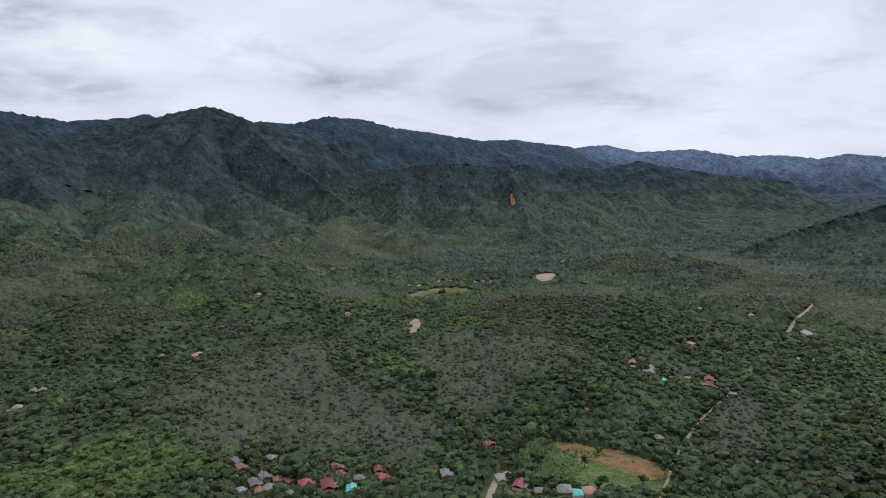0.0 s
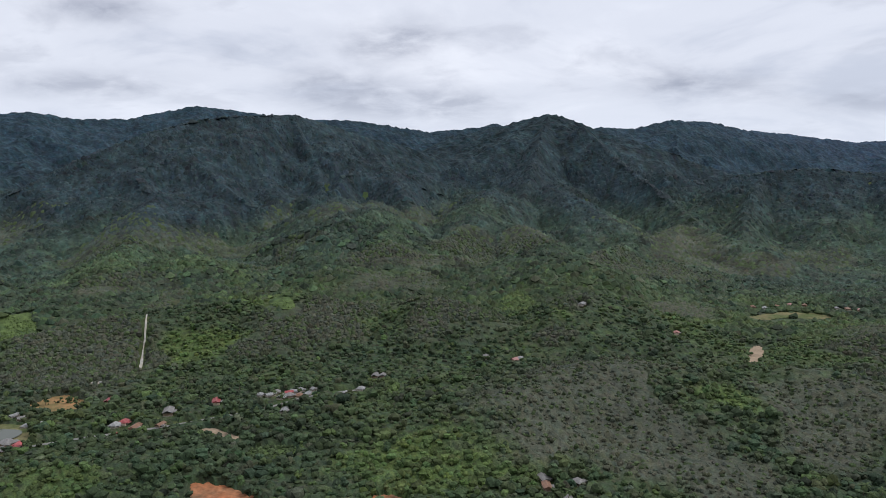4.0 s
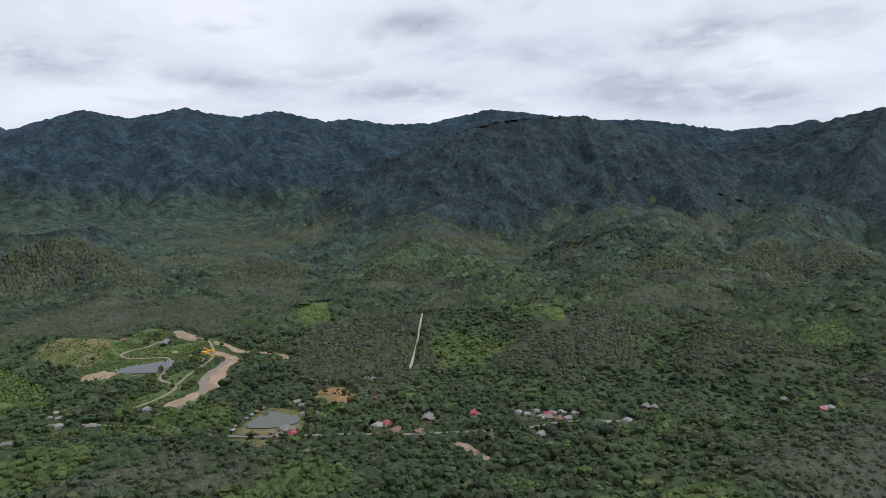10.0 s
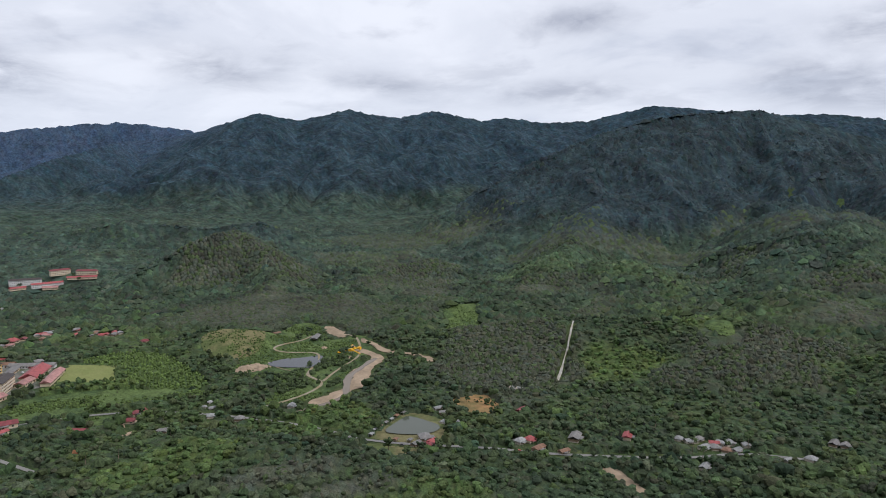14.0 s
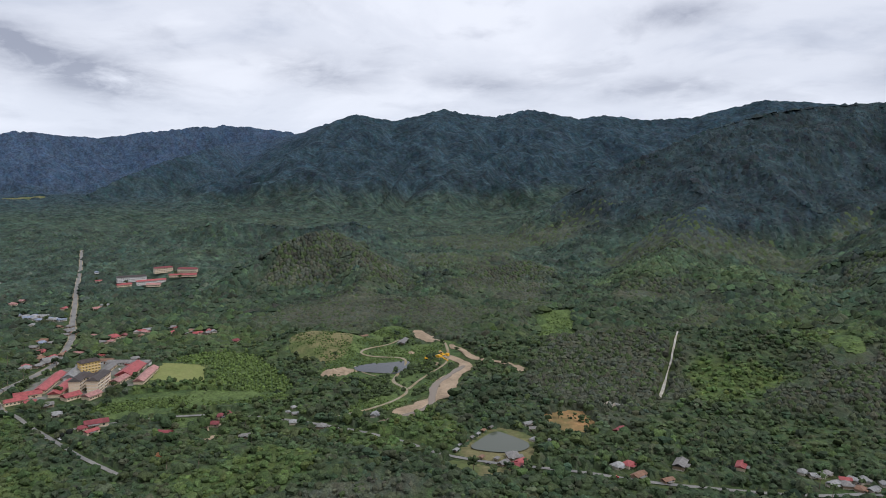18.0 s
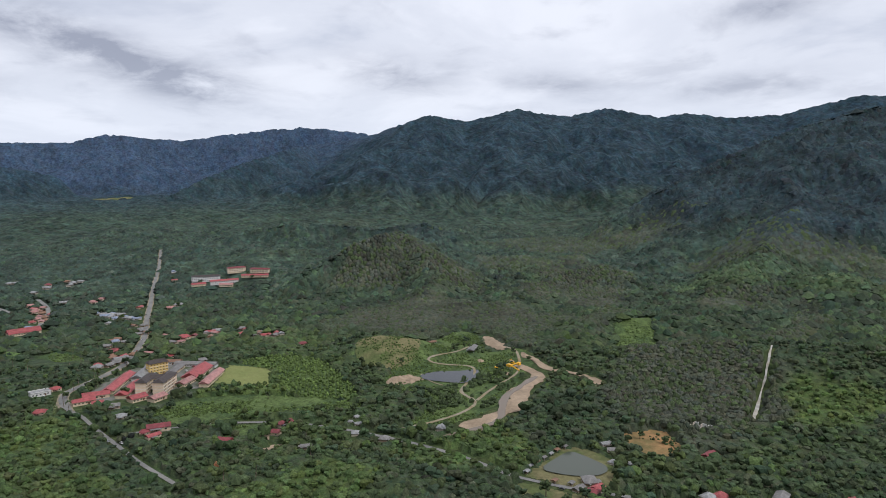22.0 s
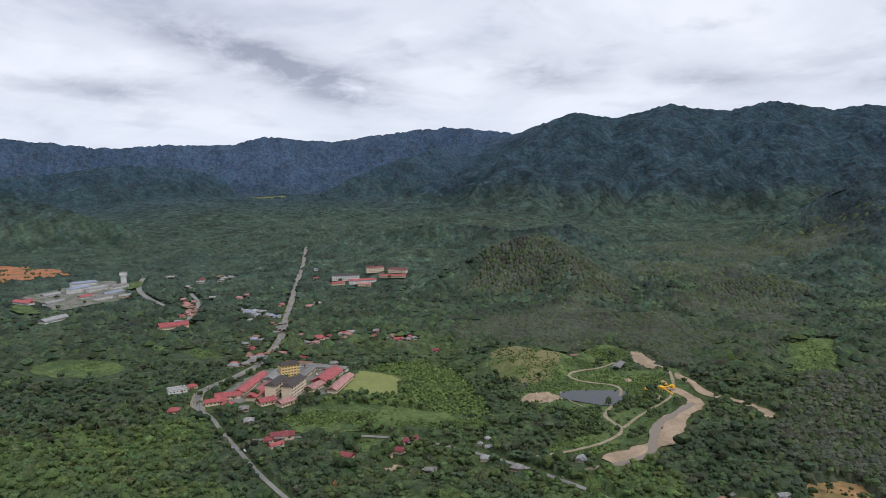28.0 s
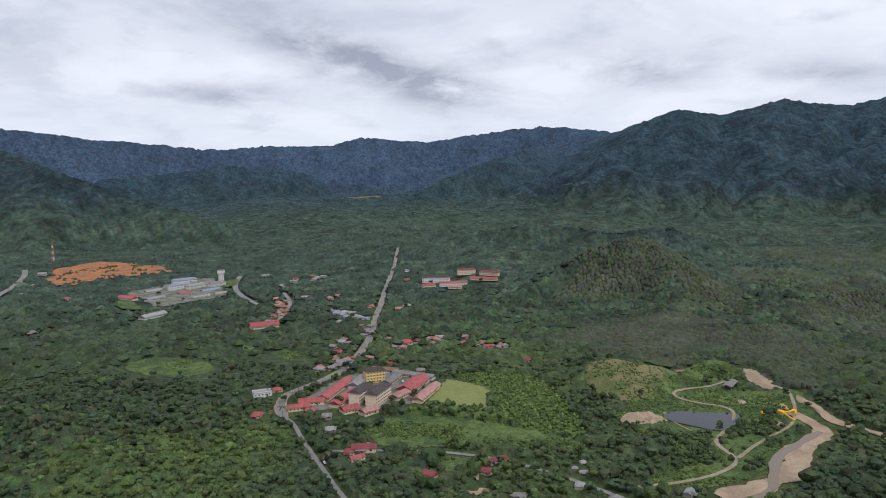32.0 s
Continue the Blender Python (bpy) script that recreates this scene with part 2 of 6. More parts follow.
RIDGES += [
    (1.8, [(-3558, 1330, 512), (-3260, 1170, 316), (-2971, 975, 163), (-2674, 800, 85)]),
    (1.8, [(-3366, 1786, 516), (-3091, 1590, 292), (-2801, 1425, 141), (-2518, 1243, 63)]),
    (1.8, [(-3181, 2114, 492), (-2911, 1916, 293), (-2653, 1700, 167), (-2400, 1474, 87)]),
    (1.8, [(-4450, 400, 380), (-4281, 273, 347), (-4108, 103, 284), (-3928, -72, 217), (-3726, -357, 99)]),
    (1.3, [(-4819, -481, 422), (-4832, -371, 416), (-4855, -48, 462), (-4853, 364, 515), (-4820, 596, 493), (-4780, 790, 470)]),
]
RIDGES += [
    (1.3, [(-4006, -2700, 487), (-4152, -2497, 461), (-4264, -2325, 428), (-4434, -2026, 419), (-4617, -1634, 391), (-4760, -989, 393), (-4800, -807, 449), (-4819, -481, 422)]),
    (2.0, [(-3647, -1896, 194), (-3778, -1662, 216), (-3921, -1352, 250), (-3995, -1159, 240), (-4077, -899, 192)]),
    (2.0, [(-2480, -1800, 330), (-2451, -1524, 307), (-2426, -1389, 270), (-2375, -1287, 238), (-2379, -1093, 172), (-2369, -902, 121), (-2348, -710, 76)]),
]
RIDGES += [
    (2.2, [(-1000, 3873, 458), (-826, 3990, 449), (-669, 4096, 493), (-471, 4199, 486), (-278, 4291, 437), (-76, 4374, 421), (240, 4444, 374), (457, 4502, 383), (819, 4526, 336)]),
    (2.0, [(891, 4717, 337), (1087, 4675, 354), (1279, 4626, 305), (1609, 4522, 320), (1828, 4438, 275), (2061, 4335, 280), (2253, 4238, 255), (2380, 4168, 284), (2545, 4070, 262), (2900, 3800, 270)]),
]
RIDGES += [
    (2.2, [(-332, 2276, 96), (-244, 2307, 158), (-171, 2334, 218), (-79, 2359, 236), (34, 2380, 242), (167, 2394, 228), (283, 2403, 234), (418, 2404, 182), (533, 2401, 134), (702, 2379, 74), (847, 2352, 22)]),
    (2.0, [(220, 2340, 230), (237, 2154, 135), (249, 1968, 64), (283, 1778, 29)]),
    (2.0, [(-100, 2350, 225), (-130, 2120, 130), (-120, 1900, 70)]),
    (2.2, [(564, 3251, 212), (713, 3222, 206), (881, 3180, 239), (1020, 3138, 213), (1218, 3067, 181), (1460, 2959, 154)]),
]
RIDGES += [
    (2.2, [(694, 1661, 20), (802, 1667, 59), (918, 1663, 106), (1039, 1650, 144), (1149, 1637, 173), (1400, 1600, 190)]),
    (2.2, [(-1974, -5, 48), (-1966, 93, 85), (-1952, 220, 114), (-1932, 318, 102), (-1906, 416, 94), (-1869, 540, 108), (-1835, 619, 81), (-1793, 710, 30)]),
    (2.0, [(-1499, 459, 74), (-1480, 399, 109), (-1456, 364, 117), (-1433, 305, 101), (-1409, 240, 66), (-1381, 199, 43)]),
    (2.0, [(-1515, 373, 112), (-1539, 432, 82), (-1553, 519, 43)]),
    (2.4, [(-263, 1820, 93), (-326, 1605, 81), (-357, 1392, 75), (-300, 1150, 45)]),
    (5.0, [(-640, 190, 10), (-560, 250, 18), (-470, 330, 16), (-390, 400, 10)]),
    (3.6, [(-760, -330, 42), (-700, -180, 44), (-630, -70, 30), (-590, 0, 14)]),
]
# rounded hills and spurs between the valley and the mountains, in the same way
HILLS = [
    (5.2, [(-230, 575, 20), (-211, 656, 27), (-177, 703, 33), (-112, 737, 31), (-59, 753, 26), (-28, 745, 17)]),
    (4.6, [(-42, 779, 18), (8, 800, 28), (64, 798, 35), (97, 764, 33), (123, 710, 31), (144, 634, 26)]),
    (4.6, [(9, 910, 12), (88, 1006, 24), (165, 1057, 38), (226, 1046, 40), (263, 954, 32)]),
    (4.0, [(264, 1487, 17), (394, 1520, 34), (504, 1487, 32), (566, 1378, 22)]),
    (5.0, [(-226, 1117, 8), (-190, 1154, 17), (-136, 1142, 9)]),
    (4.6, [(-830, 510, 6), (-820, 590, 24), (-775, 690, 36), (-725, 750, 38), (-690, 790, 34)]),
    (4.0, [(-705, 800, 36), (-652, 826, 48), (-600, 850, 42)]),
    (3.6, [(-505, 880, 31), (-464, 892, 46), (-428, 892, 45), (-383, 880, 38), (-341, 881, 26)]),
    (3.4, [(-714, 1011, 57), (-666, 1009, 57), (-606, 1001, 47), (-544, 992, 31)]),
    (3.8, [(-615, 702, 15), (-585, 755, 31), (-565, 807, 35), (-540, 862, 38)]),
    (3.2, [(-463, 1231, 66), (-432, 1264, 77), (-364, 1254, 74), (-308, 1228, 62)]),
    (3.8, [(-275, 916, 38), (-253, 953, 52), (-240, 978, 54)]),
    (3.2, [(-733, 1143, 48), (-668, 1218, 64), (-584, 1249, 60), (-510, 1227, 40)]),
]
HILLS += [
    (2.3, [(-960, 1540, 150), (-903, 1450, 128), (-808, 1344, 102), (-721, 1233, 66)]),
    (2.3, [(-760, 1850, 175), (-722, 1713, 150), (-690, 1509, 108), (-648, 1362, 76)]),
    (2.3, [(-640, 2000, 180), (-536, 1885, 148), (-413, 1762, 109), (-338, 1676, 80)]),
    (2.5, [(-570, 1558, 101), (-503, 1497, 84), (-431, 1426, 64)]),
    (2.6, [(-257, 1893, 90), (-174, 1822, 77), (-67, 1709, 59)]),
    (2.3, [(-1430, 1300, 165), (-1356, 1195, 139), (-1262, 1088, 112), (-1181, 981, 78), (-1120, 895, 58)]),
    (2.3, [(-1000, 1450, 160), (-956, 1380, 149), (-869, 1295, 124), (-810, 1210, 85)]),
    (2.4, [(-880, 1420, 140), (-844, 1359, 132), (-761, 1282, 104), (-704, 1223, 80)]),
    (3.0, [(-1112, 889, 46), (-1076, 968, 56), (-1035, 1016, 65), (-950, 1019, 47)]),
    (3.2, [(-1395, 893, 46), (-1384, 930, 50), (-1326, 967, 42)]),
    (3.2, [(-1331, 662, 34), (-1338, 766, 47), (-1262, 803, 34)]),
    (4.0, [(-966, 524, 20), (-1000, 615, 25), (-982, 687, 24), (-911, 724, 20)]),
    (2.2, [(-1534, 407, 106), (-1405, 438, 76), (-1303, 433, 44), (-1211, 390, 23)]),
    (2.2, [(-1538, 233, 40), (-1550, 307, 68), (-1554, 411, 102)]),
    (3.4, [(-965, 252, 14), (-970, 285, 26), (-958, 320, 23)]),
]


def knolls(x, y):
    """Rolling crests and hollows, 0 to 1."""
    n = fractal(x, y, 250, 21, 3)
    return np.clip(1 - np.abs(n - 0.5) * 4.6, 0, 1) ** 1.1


def land(x, y):
    """The height of the ground at places given as arrays."""
    z = 2.5 * (fractal(x, y, 260, 5) - 0.5)
    far = np.hypot(x + 60, y - 80)
    foot = ease(x * -0.55 + y * 0.83, 700, 1150) * ease(far, 700, 1000) * ease(-x, 40, 260)
    z = z + foot * (3 + 30 * ease(far, 950, 1750) + 15 * knolls(x, y))
    z = z + ease(far, 650, 900) * (1 - foot) * ease(y, 500, 800) * 8 * knolls(x + 900, y)
    z = z + ease(far, 1600, 2600) * 20 * fractal(x, y, 500, 33) + 42 * ease(far, 2300, 4300)
    top = np.zeros_like(z)
    wave = np.minimum(np.abs(fractal(x, y, 430, 41, 4) - 0.5) * 3.2, 1)
    fold = np.minimum(np.abs(fractal(x, y, 120, 43, 3) - 0.5) * 3.2, 1)
    for slope, crest, round_ in [(*r, False) for r in RIDGES] + [(*r, True) for r in HILLS]:
        p = np.array(crest, float)
        if not round_:
            p[:, 2] -= np.where(np.hypot(p[:, 0], p[:, 1]) > 4100, 5, 11) * (p[:, 2] > 60)  # the wood on top makes up the rest
        reach = slope * p[:, 2].max()
        near = np.nonzero((x > p[:, 0].min() - reach) & (x < p[:, 0].max() + reach) & (y > p[:, 1].min() - reach) & (y < p[:, 1].max() + reach))[0]
        if not len(near):
            continue
        px, py, best = x[near], y[near], np.zeros(len(near))
        for a, b in zip(p[:-1], p[1:]):
            d = b[:2] - a[:2]
            t = np.clip(((px - a[0]) * d[0] + (py - a[1]) * d[1]) / (d @ d), 0, 1)
            h = a[2] + (b[2] - a[2]) * t
            u = np.clip(1 - np.hypot(px - a[0] - d[0] * t, py - a[1] - d[1] * t) / (slope * h), 0, 1)
            if round_:
                best = np.maximum(best, h * (0.5 * u + 0.5 * u * u * (3 - 2 * u) - 0.75 * fold[near] * u * (1 - u)))
            else:
                best = np.maximum(best, h * (u**1.2 - 1.15 * wave[near] * u * (1 - u)))
        top[near] = np.maximum(top[near], best)
    high = ease(top, 80, 200)
    return (0.5 * (z + top + np.sqrt((z - top) ** 2 + 36)) - 3) * (1 - high) + np.hypot(np.maximum(z, 0), top) * high


def land_at(x, y):
    return float(land(np.array([float(x)]), np.array([float(y)]))[0])


def inside(x, y, corners):
    p = np.array(corners, float)
    hit = np.zeros(len(x), bool)
    near = np.nonzero((x > p[:, 0].min()) & (x < p[:, 0].max()) & (y > p[:, 1].min()) & (y < p[:, 1].max()))[0]
    px, py, own = x[near], y[near], np.zeros(len(near), bool)
    for (ax, ay), (bx, by) in zip(p, np.roll(p, -1, 0)):
        cross = (ay > py) != (by > py)
        with np.errstate(divide="ignore", invalid="ignore"):
            own ^= cross & (px < (bx - ax) * (py - ay) / (by - ay) + ax)
    hit[near] = own
    return hit


def away(x, y, line):
    """The distance from a line of points."""
    p, best = np.array(line, float), np.full(len(x), 1e9)
    for a, b in zip(p[:-1], p[1:]):
        d = b - a
        t = np.clip(((x - a[0]) * d[0] + (y - a[1]) * d[1]) / (d @ d), 0, 1)
        best = np.minimum(best, np.hypot(x - a[0] - d[0] * t, y - a[1] - d[1] * t))
    return best


def grid_mesh(name, xyz, rows, cols, mat, closed=False, keep=None):
    """A mesh from a lattice of rows x cols places; keep: which of its squares to make."""
    r, c = np.meshgrid(np.arange(rows - 1), np.arange(cols if closed else cols - 1), indexing="ij")
    n = (c + 1) % cols
    quads = np.stack([r * cols + c, r * cols + n, (r + 1) * cols + n, (r + 1) * cols + c], -1).reshape(-1, 4)
    if keep is not None:
        quads = quads[keep.ravel()]
    return fast_mesh(name, xyz, quads, mat)


def fast_mesh(name, xyz, faces, mat, tint=None, smooth=True):
    used, faces = np.unique(faces, return_inverse=True)
    faces = faces.reshape(-1, faces.shape[-1] if faces.ndim > 1 else 4)
    return raw_mesh(name, xyz[used], faces, mat, None if tint is None else tint[used], smooth)


def raw_mesh(name, xyz, faces, mat, tint=None, smooth=True):
    me = bpy.data.meshes.new(name)
    side = faces.shape[1]
    me.vertices.add(len(xyz))
    me.vertices.foreach_set("co", np.ascontiguousarray(xyz, np.float32).ravel())
    me.loops.add(faces.size)
    me.loops.foreach_set("vertex_index", faces.astype(np.int32).ravel())
    me.polygons.add(len(faces))
    me.polygons.foreach_set("loop_start", np.arange(0, faces.size, side, dtype=np.int32))
    me.polygons.foreach_set("use_smooth", np.full(len(faces), smooth))
    me.update(calc_edges=True)
    if tint is not None:
        at = me.attributes.new("tint", "FLOAT_COLOR", "POINT")
        at.data.foreach_set("color", np.c_[tint, np.ones(len(tint))].astype(np.float32).ravel())
    me.materials.append(mat)
    return me


MIDDLE = (-60.0, 80.0)

# ground: one sheet, out to the far ranges
angles = np.linspace(0, 2 * math.pi, 340, endpoint=False)
radii = np.concatenate([np.linspace(8, 1100, 86), np.geomspace(1116, 4830, 90)])
gr, ga = np.meshgrid(radii, angles, indexing="ij")
gx, gy = (MIDDLE[0] + gr * np.cos(ga)).ravel(), (MIDDLE[1] + gr * np.sin(ga)).ravel()
# the sheet lies lower where the far woods hide it
ground_xyz = np.c_[gx, gy, land(gx, gy) - 6 * ease(gr.ravel(), 1270, 1500) - 16 * ease(gr.ravel(), 2300, 2700)]
ground = new("ground", grid_mesh("ground", ground_xyz, len(radii), len(angles), M_GROUND, closed=True))
tagged(ground, "green undergrowth on rolling valley floor and hills", "ground", kind="structure")

# ---- open places, where no wood stands: fields, sand, yards, water ----
CLEAR = []  # corner lists
LANES = []  # (line, half width)
CLEAR_HOUSES = []  # x, y, radius: bare ground
LOW_GROWTH = []  # x, y, radius: shrubs only


def soft_corners(corners, wander, seed, rounds=2):
    """The corners rounded off, with an uneven edge."""
    p = np.array(corners, float)
    for _ in range(rounds):
        q = np.roll(p, -1, 0)
        p = np.stack([0.75 * p + 0.25 * q, 0.25 * p + 0.75 * q], 1).reshape(-1, 2)
    mid = p.mean(0)
    rng = np.random.default_rng(seed)
    k = rng.normal(0, wander, (len(p), 1))
    k = (k + np.roll(k, 1, 0)) / 2
    way = p - mid
    return p + way / np.maximum(np.linalg.norm(way, axis=1, keepdims=True), 1) * k


def fan(corners, lift, step):
    """Rings from the middle out to the edge, laid on the land."""
    p = np.array(corners, float)
    q = np.roll(p, -1, 0)
    if (p[:, 0] * q[:, 1] - q[:, 0] * p[:, 1]).sum() < 0:
        p = p[::-1]
    mid = p.mean(0)
    rings = max(2, int(np.linalg.norm(p - mid, axis=1).max() / step))
    n = len(p)
    xy = np.concatenate([mid + (p - mid) * (k / rings) for k in range(1, rings + 1)] + [[mid]])
    z = land(xy[:, 0], xy[:, 1]) + lift
    faces = [(a * n + i, (a + 1) * n + i, (a + 1) * n + (i + 1) % n, a * n + (i + 1) % n) for a in range(rings - 1) for i in range(n)]
    tris = [(len(xy) - 1, i, (i + 1) % n) for i in range(n)]
    me = bpy.data.meshes.new("patch")
    me.from_pydata(np.c_[xy, z].tolist(), [], faces + tris)
    me.update()
    me.polygons.foreach_set("use_smooth", np.full(len(me.polygons), True))
    return me


def drape(corners, lift, step):
    """Small squares laid on the land within the corners."""
    p = np.array(corners, float)
    lo, hi = p.min(0) - step, p.max(0) + step
    nx, ny = (int((hi[k] - lo[k]) / step) + 2 for k in (0, 1))
    gy, gx = np.meshgrid(np.arange(ny) * step + lo[1], np.arange(nx) * step + lo[0], indexing="ij")
    x, y = gx.ravel(), gy.ravel()
    mx, my = (gx[:-1, :-1] + step / 2).ravel(), (gy[:-1, :-1] + step / 2).ravel()
    xyz = np.c_[x, y, land(x, y) + lift]
    return grid_mesh("patch", xyz, ny, nx, M_GROUND, keep=inside(mx, my, p))


def patch(name, corners, mat, label, category, lift=0.35, wander=2.0, step=2.6, kind="structure", clear=True, level=None, rounds=2):
    edge = soft_corners(corners, wander, len(CLEAR) + 7, rounds)
    if clear:
        CLEAR.append(edge)
        for px, py in edge[::2]:
            v = np.array([px - MIDDLE[0], py - MIDDLE[1]])
            far = np.hypot(*v)
            for k in (10, 28) if far > 900 else ():
                LOW_GROWTH.append((px - v[0] / far * k, py - v[1] / far * k, 13))
    me = drape(edge, lift, step) if level is None else fan(edge, lift, 8)
    if level is not None:
        for v in me.vertices:
            v.co.z = level
    me.name = name
    me.materials.clear()
    me.materials.append(mat)
    return tagged(new(name, me), label, category, kind=kind)


def curve_points(line, step):
    """A smooth line through the points, by even steps."""
    p = np.array(line, float)
    for _ in range(3):
        q = np.concatenate([p[:1], np.stack([0.75 * p[:-1] + 0.25 * p[1:], 0.25 * p[:-1] + 0.75 * p[1:]], 1).reshape(-1, 2), p[-1:]])
        p = q
    d = np.concatenate([[0], np.cumsum(np.linalg.norm(np.diff(p, axis=0), axis=1))])
    s = np.linspace(0, d[-1], max(3, int(d[-1] / step)))
    return np.c_[np.interp(s, d, p[:, 0]), np.interp(s, d, p[:, 1])]


def lane(name, line, wide, mat, label, category, lift=0.5, wander=0.0, gap=2.0, end_wide=None, step=6.0):
    p = curve_points(line, step)
    LANES.append((np.array(line, float), wide / 2 + gap))
    t = np.gradient(p, axis=0)
    side = np.c_[-t[:, 1], t[:, 0]] / np.linalg.norm(t, axis=1, keepdims=True)
    rng = np.random.default_rng(len(LANES))
    w = np.linspace(wide, end_wide or wide, len(p))[:, None] / 2
    cols = []
    for k in (-1.0, -0.4, 0.4, 1.0):
        jitter = rng.normal(0, wander * 1.6, (len(p), 1)) if abs(k) == 1 else 0
        if abs(k) == 1:
            jitter = (jitter + np.roll(jitter, 1, 0) + np.roll(jitter, -1, 0)) / 3
        q = p + side * (w * k + jitter)
        cols.append(np.c_[q, np.maximum(land(q[:, 0], q[:, 1]), land(p[:, 0], p[:, 1])) + lift + (0.12 if abs(k) < 1 else 0)])
    xyz = np.stack(cols, 1).reshape(-1, 3)
    ob = new(name, grid_mesh(name, xyz, len(p), 4, mat))
    return tagged(ob, label, category, kind="structure")


patch("playing_field", [(-965, 106), (-938, 156), (-863, 151), (-879, 92)], M_LAWN, "pale mown school playing field", "field", wander=0.3, rounds=0)
patch("meadow", [(-804, 38), (-850, 60), (-848, 110), (-838, 150), (-815, 200), (-790, 240), (-766, 232), (-770, 181), (-773, 123), (-770, 85), (-780, 54)], M_GRASS, "bright green overgrown meadow", "field")
patch("orchard_ground", [(-972, 108), (-1005, 172), (-960, 212), (-860, 238), (-795, 238), (-812, 202), (-840, 162), (-930, 160)], M_GRASS, "grass under rows of young orchard trees", "field", clear=True)
patch("mine_ground", [(-982, 300), (-1021, 381), (-1059, 407), (-1037, 429), (-951, 414), (-933, 422), (-954, 459), (-902, 465), (-839, 425), (-787, 394), (-731, 347), (-707, 298), (-713, 264), (-745, 287), (-780, 311), (-813, 268), (-855, 267), (-896, 286), (-920, 262)], M_GRASS, "rough grass round the sand workings", "ground")
patch("grassy_slope", [(-940, 246), (-985, 262), (-1000, 300), (-985, 335), (-935, 330), (-893, 296), (-901, 262)], M_DRYGRASS, "dry grass slope with bare clay top", "ground", lift=0.6)
patch("sand_heap_ground", [(-852, 270), (-872, 287), (-869, 312), (-851, 316), (-840, 297), (-841, 272)], M_SAND, "pale heap of washed sand", "sand", lift=0.7)
patch("pond", [(-868, 312), (-880, 335), (-872, 355), (-878, 384), (-852, 378), (-824, 355), (-838, 334), (-850, 314)], M_POND, "dark still pond mirroring the sky", "water", wander=0.6, level=0.9)
patch("river_upper_sand", [(-1030, 434), (-1002, 447), (-944, 444), (-942, 427), (-985, 424)], M_SAND, "bare sand bank of the upper river", "sand", lift=0.7)
patch("fish_yard", [(-600, 336), (-638, 381), (-640, 399), (-603, 412), (-563, 396), (-565, 358), (-589, 339)], M_DRYGRASS, "trodden bank round the fish pond", "ground")
patch("fish_pond", [(-602, 348), (-624, 379), (-628, 388), (-611, 396), (-592, 402), (-580, 393), (-581, 376), (-589, 361)], M_FISHPOND, "grey silty fish pond", "water", wander=0.5, level=1.2)
patch("pond_field", [(-588, 315), (-569, 348), (-543, 377), (-533, 356), (-537, 333), (-558, 313)], M_DRYGRASS, "small grass field with bare earth beside the road", "field")
patch("bare_earth", [(-654, 441), (-664, 473), (-638, 488), (-600, 468), (-594, 445), (-624, 435)], M_EARTH, "ochre bare earth clearing", "ground")
patch("sand_bank", [(-463, 470), (-446, 482), (-425, 477), (-404, 474), (-408, 464), (-429, 461)], M_SAND, "pale sand bank of a stream", "sand")
patch("square_clearing", [(-985, 610), (-1010, 680), (-905, 628), (-905, 572)], M_GRASS, "bright green square clearing", "field", lift=1.0, rounds=0)
patch("hill_clearing", [(-680, 830), (-655, 838), (-622, 815), (-618, 791), (-662, 798)], M_GRASS, "bright green clearing on a hillside", "field", lift=1.0, rounds=1)
patch("far_field", [(-64, 1178), (-37, 1224), (18, 1254), (48, 1261), (44, 1230), (-20, 1190), (-40, 1164)], M_DRYGRASS, "yellowish field in the side valley", "field", lift=1.0, step=5)
patch("far_sand", [(-47, 987), (-36, 1012), (-30, 980), (-33, 890), (-45, 890)], M_SAND, "sand bank of the side river", "sand", lift=1.0, wander=1)
patch("quarry_scar", [(181, 1373), (205, 1425), (232, 1418), (216, 1344), (190, 1315), (182, 1339)], M_SAND, "bare pink quarry scar", "ground", lift=1.5)
patch("village_meadow", [(77, 570), (98, 540), (165, 497), (148, 453), (108, 463), (60, 488), (50, 518)], M_GRASS, "bright green village meadow", "field")
patch("ploughed_strip", [(93, 552), (123, 534), (168, 507), (156, 474), (133, 486), (110, 513), (91, 529)], M_SOIL, "brown ploughed strip beside the meadow", "field", lift=0.6)
patch("earthworks", [(-1696, -856), (-1800, -880), (-1900, -880), (-1920, -816), (-1890, -753), (-1820, -631), (-1748, -585), (-1666, -647), (-1598, -707), (-1539, -706), (-1593, -785)], M_CLAY, "orange clay earthworks", "ground", lift=1.2, step=6, wander=16)
patch("compound_yard", [(-1468, -555), (-1560, -520), (-1670, -490), (-1660, -449), (-1560, -392), (-1434, -341), (-1400, -385), (-1345, -400), (-1350, -432), (-1423, -484)], M_YARD, "concrete yards of the white compound", "yard", lift=1.0, step=6)
patch("compound_lawn", [(-1560, -400), (-1640, -420), (-1650, -395), (-1590, -372), (-1540, -375)], M_GRASS, "green lawn beside the white compound", "lawn", lift=1.6, step=6)
patch("front_lawn", [(-1340, -445), (-1400, -500), (-1380, -515), (-1320, -470), (-1310, -430)], M_GRASS, "green lawn before the white compound", "lawn", lift=1.6, step=6)
patch("school_yard", [(-897, -30), (-960, -10), (-1000, 14), (-1000, 56), (-962, 90), (-885, 86), (-860, 41), (-857, -7), (-868, -22)], M_YARD, "concrete yard between the school blocks", "yard", rounds=0)
patch("roadside_meadow", [(-985, -285), (-1035, -262), (-1022, -190), (-975, -150), (-938, -205)], M_GRASS, "bright green clearing", "field", lift=0.6)
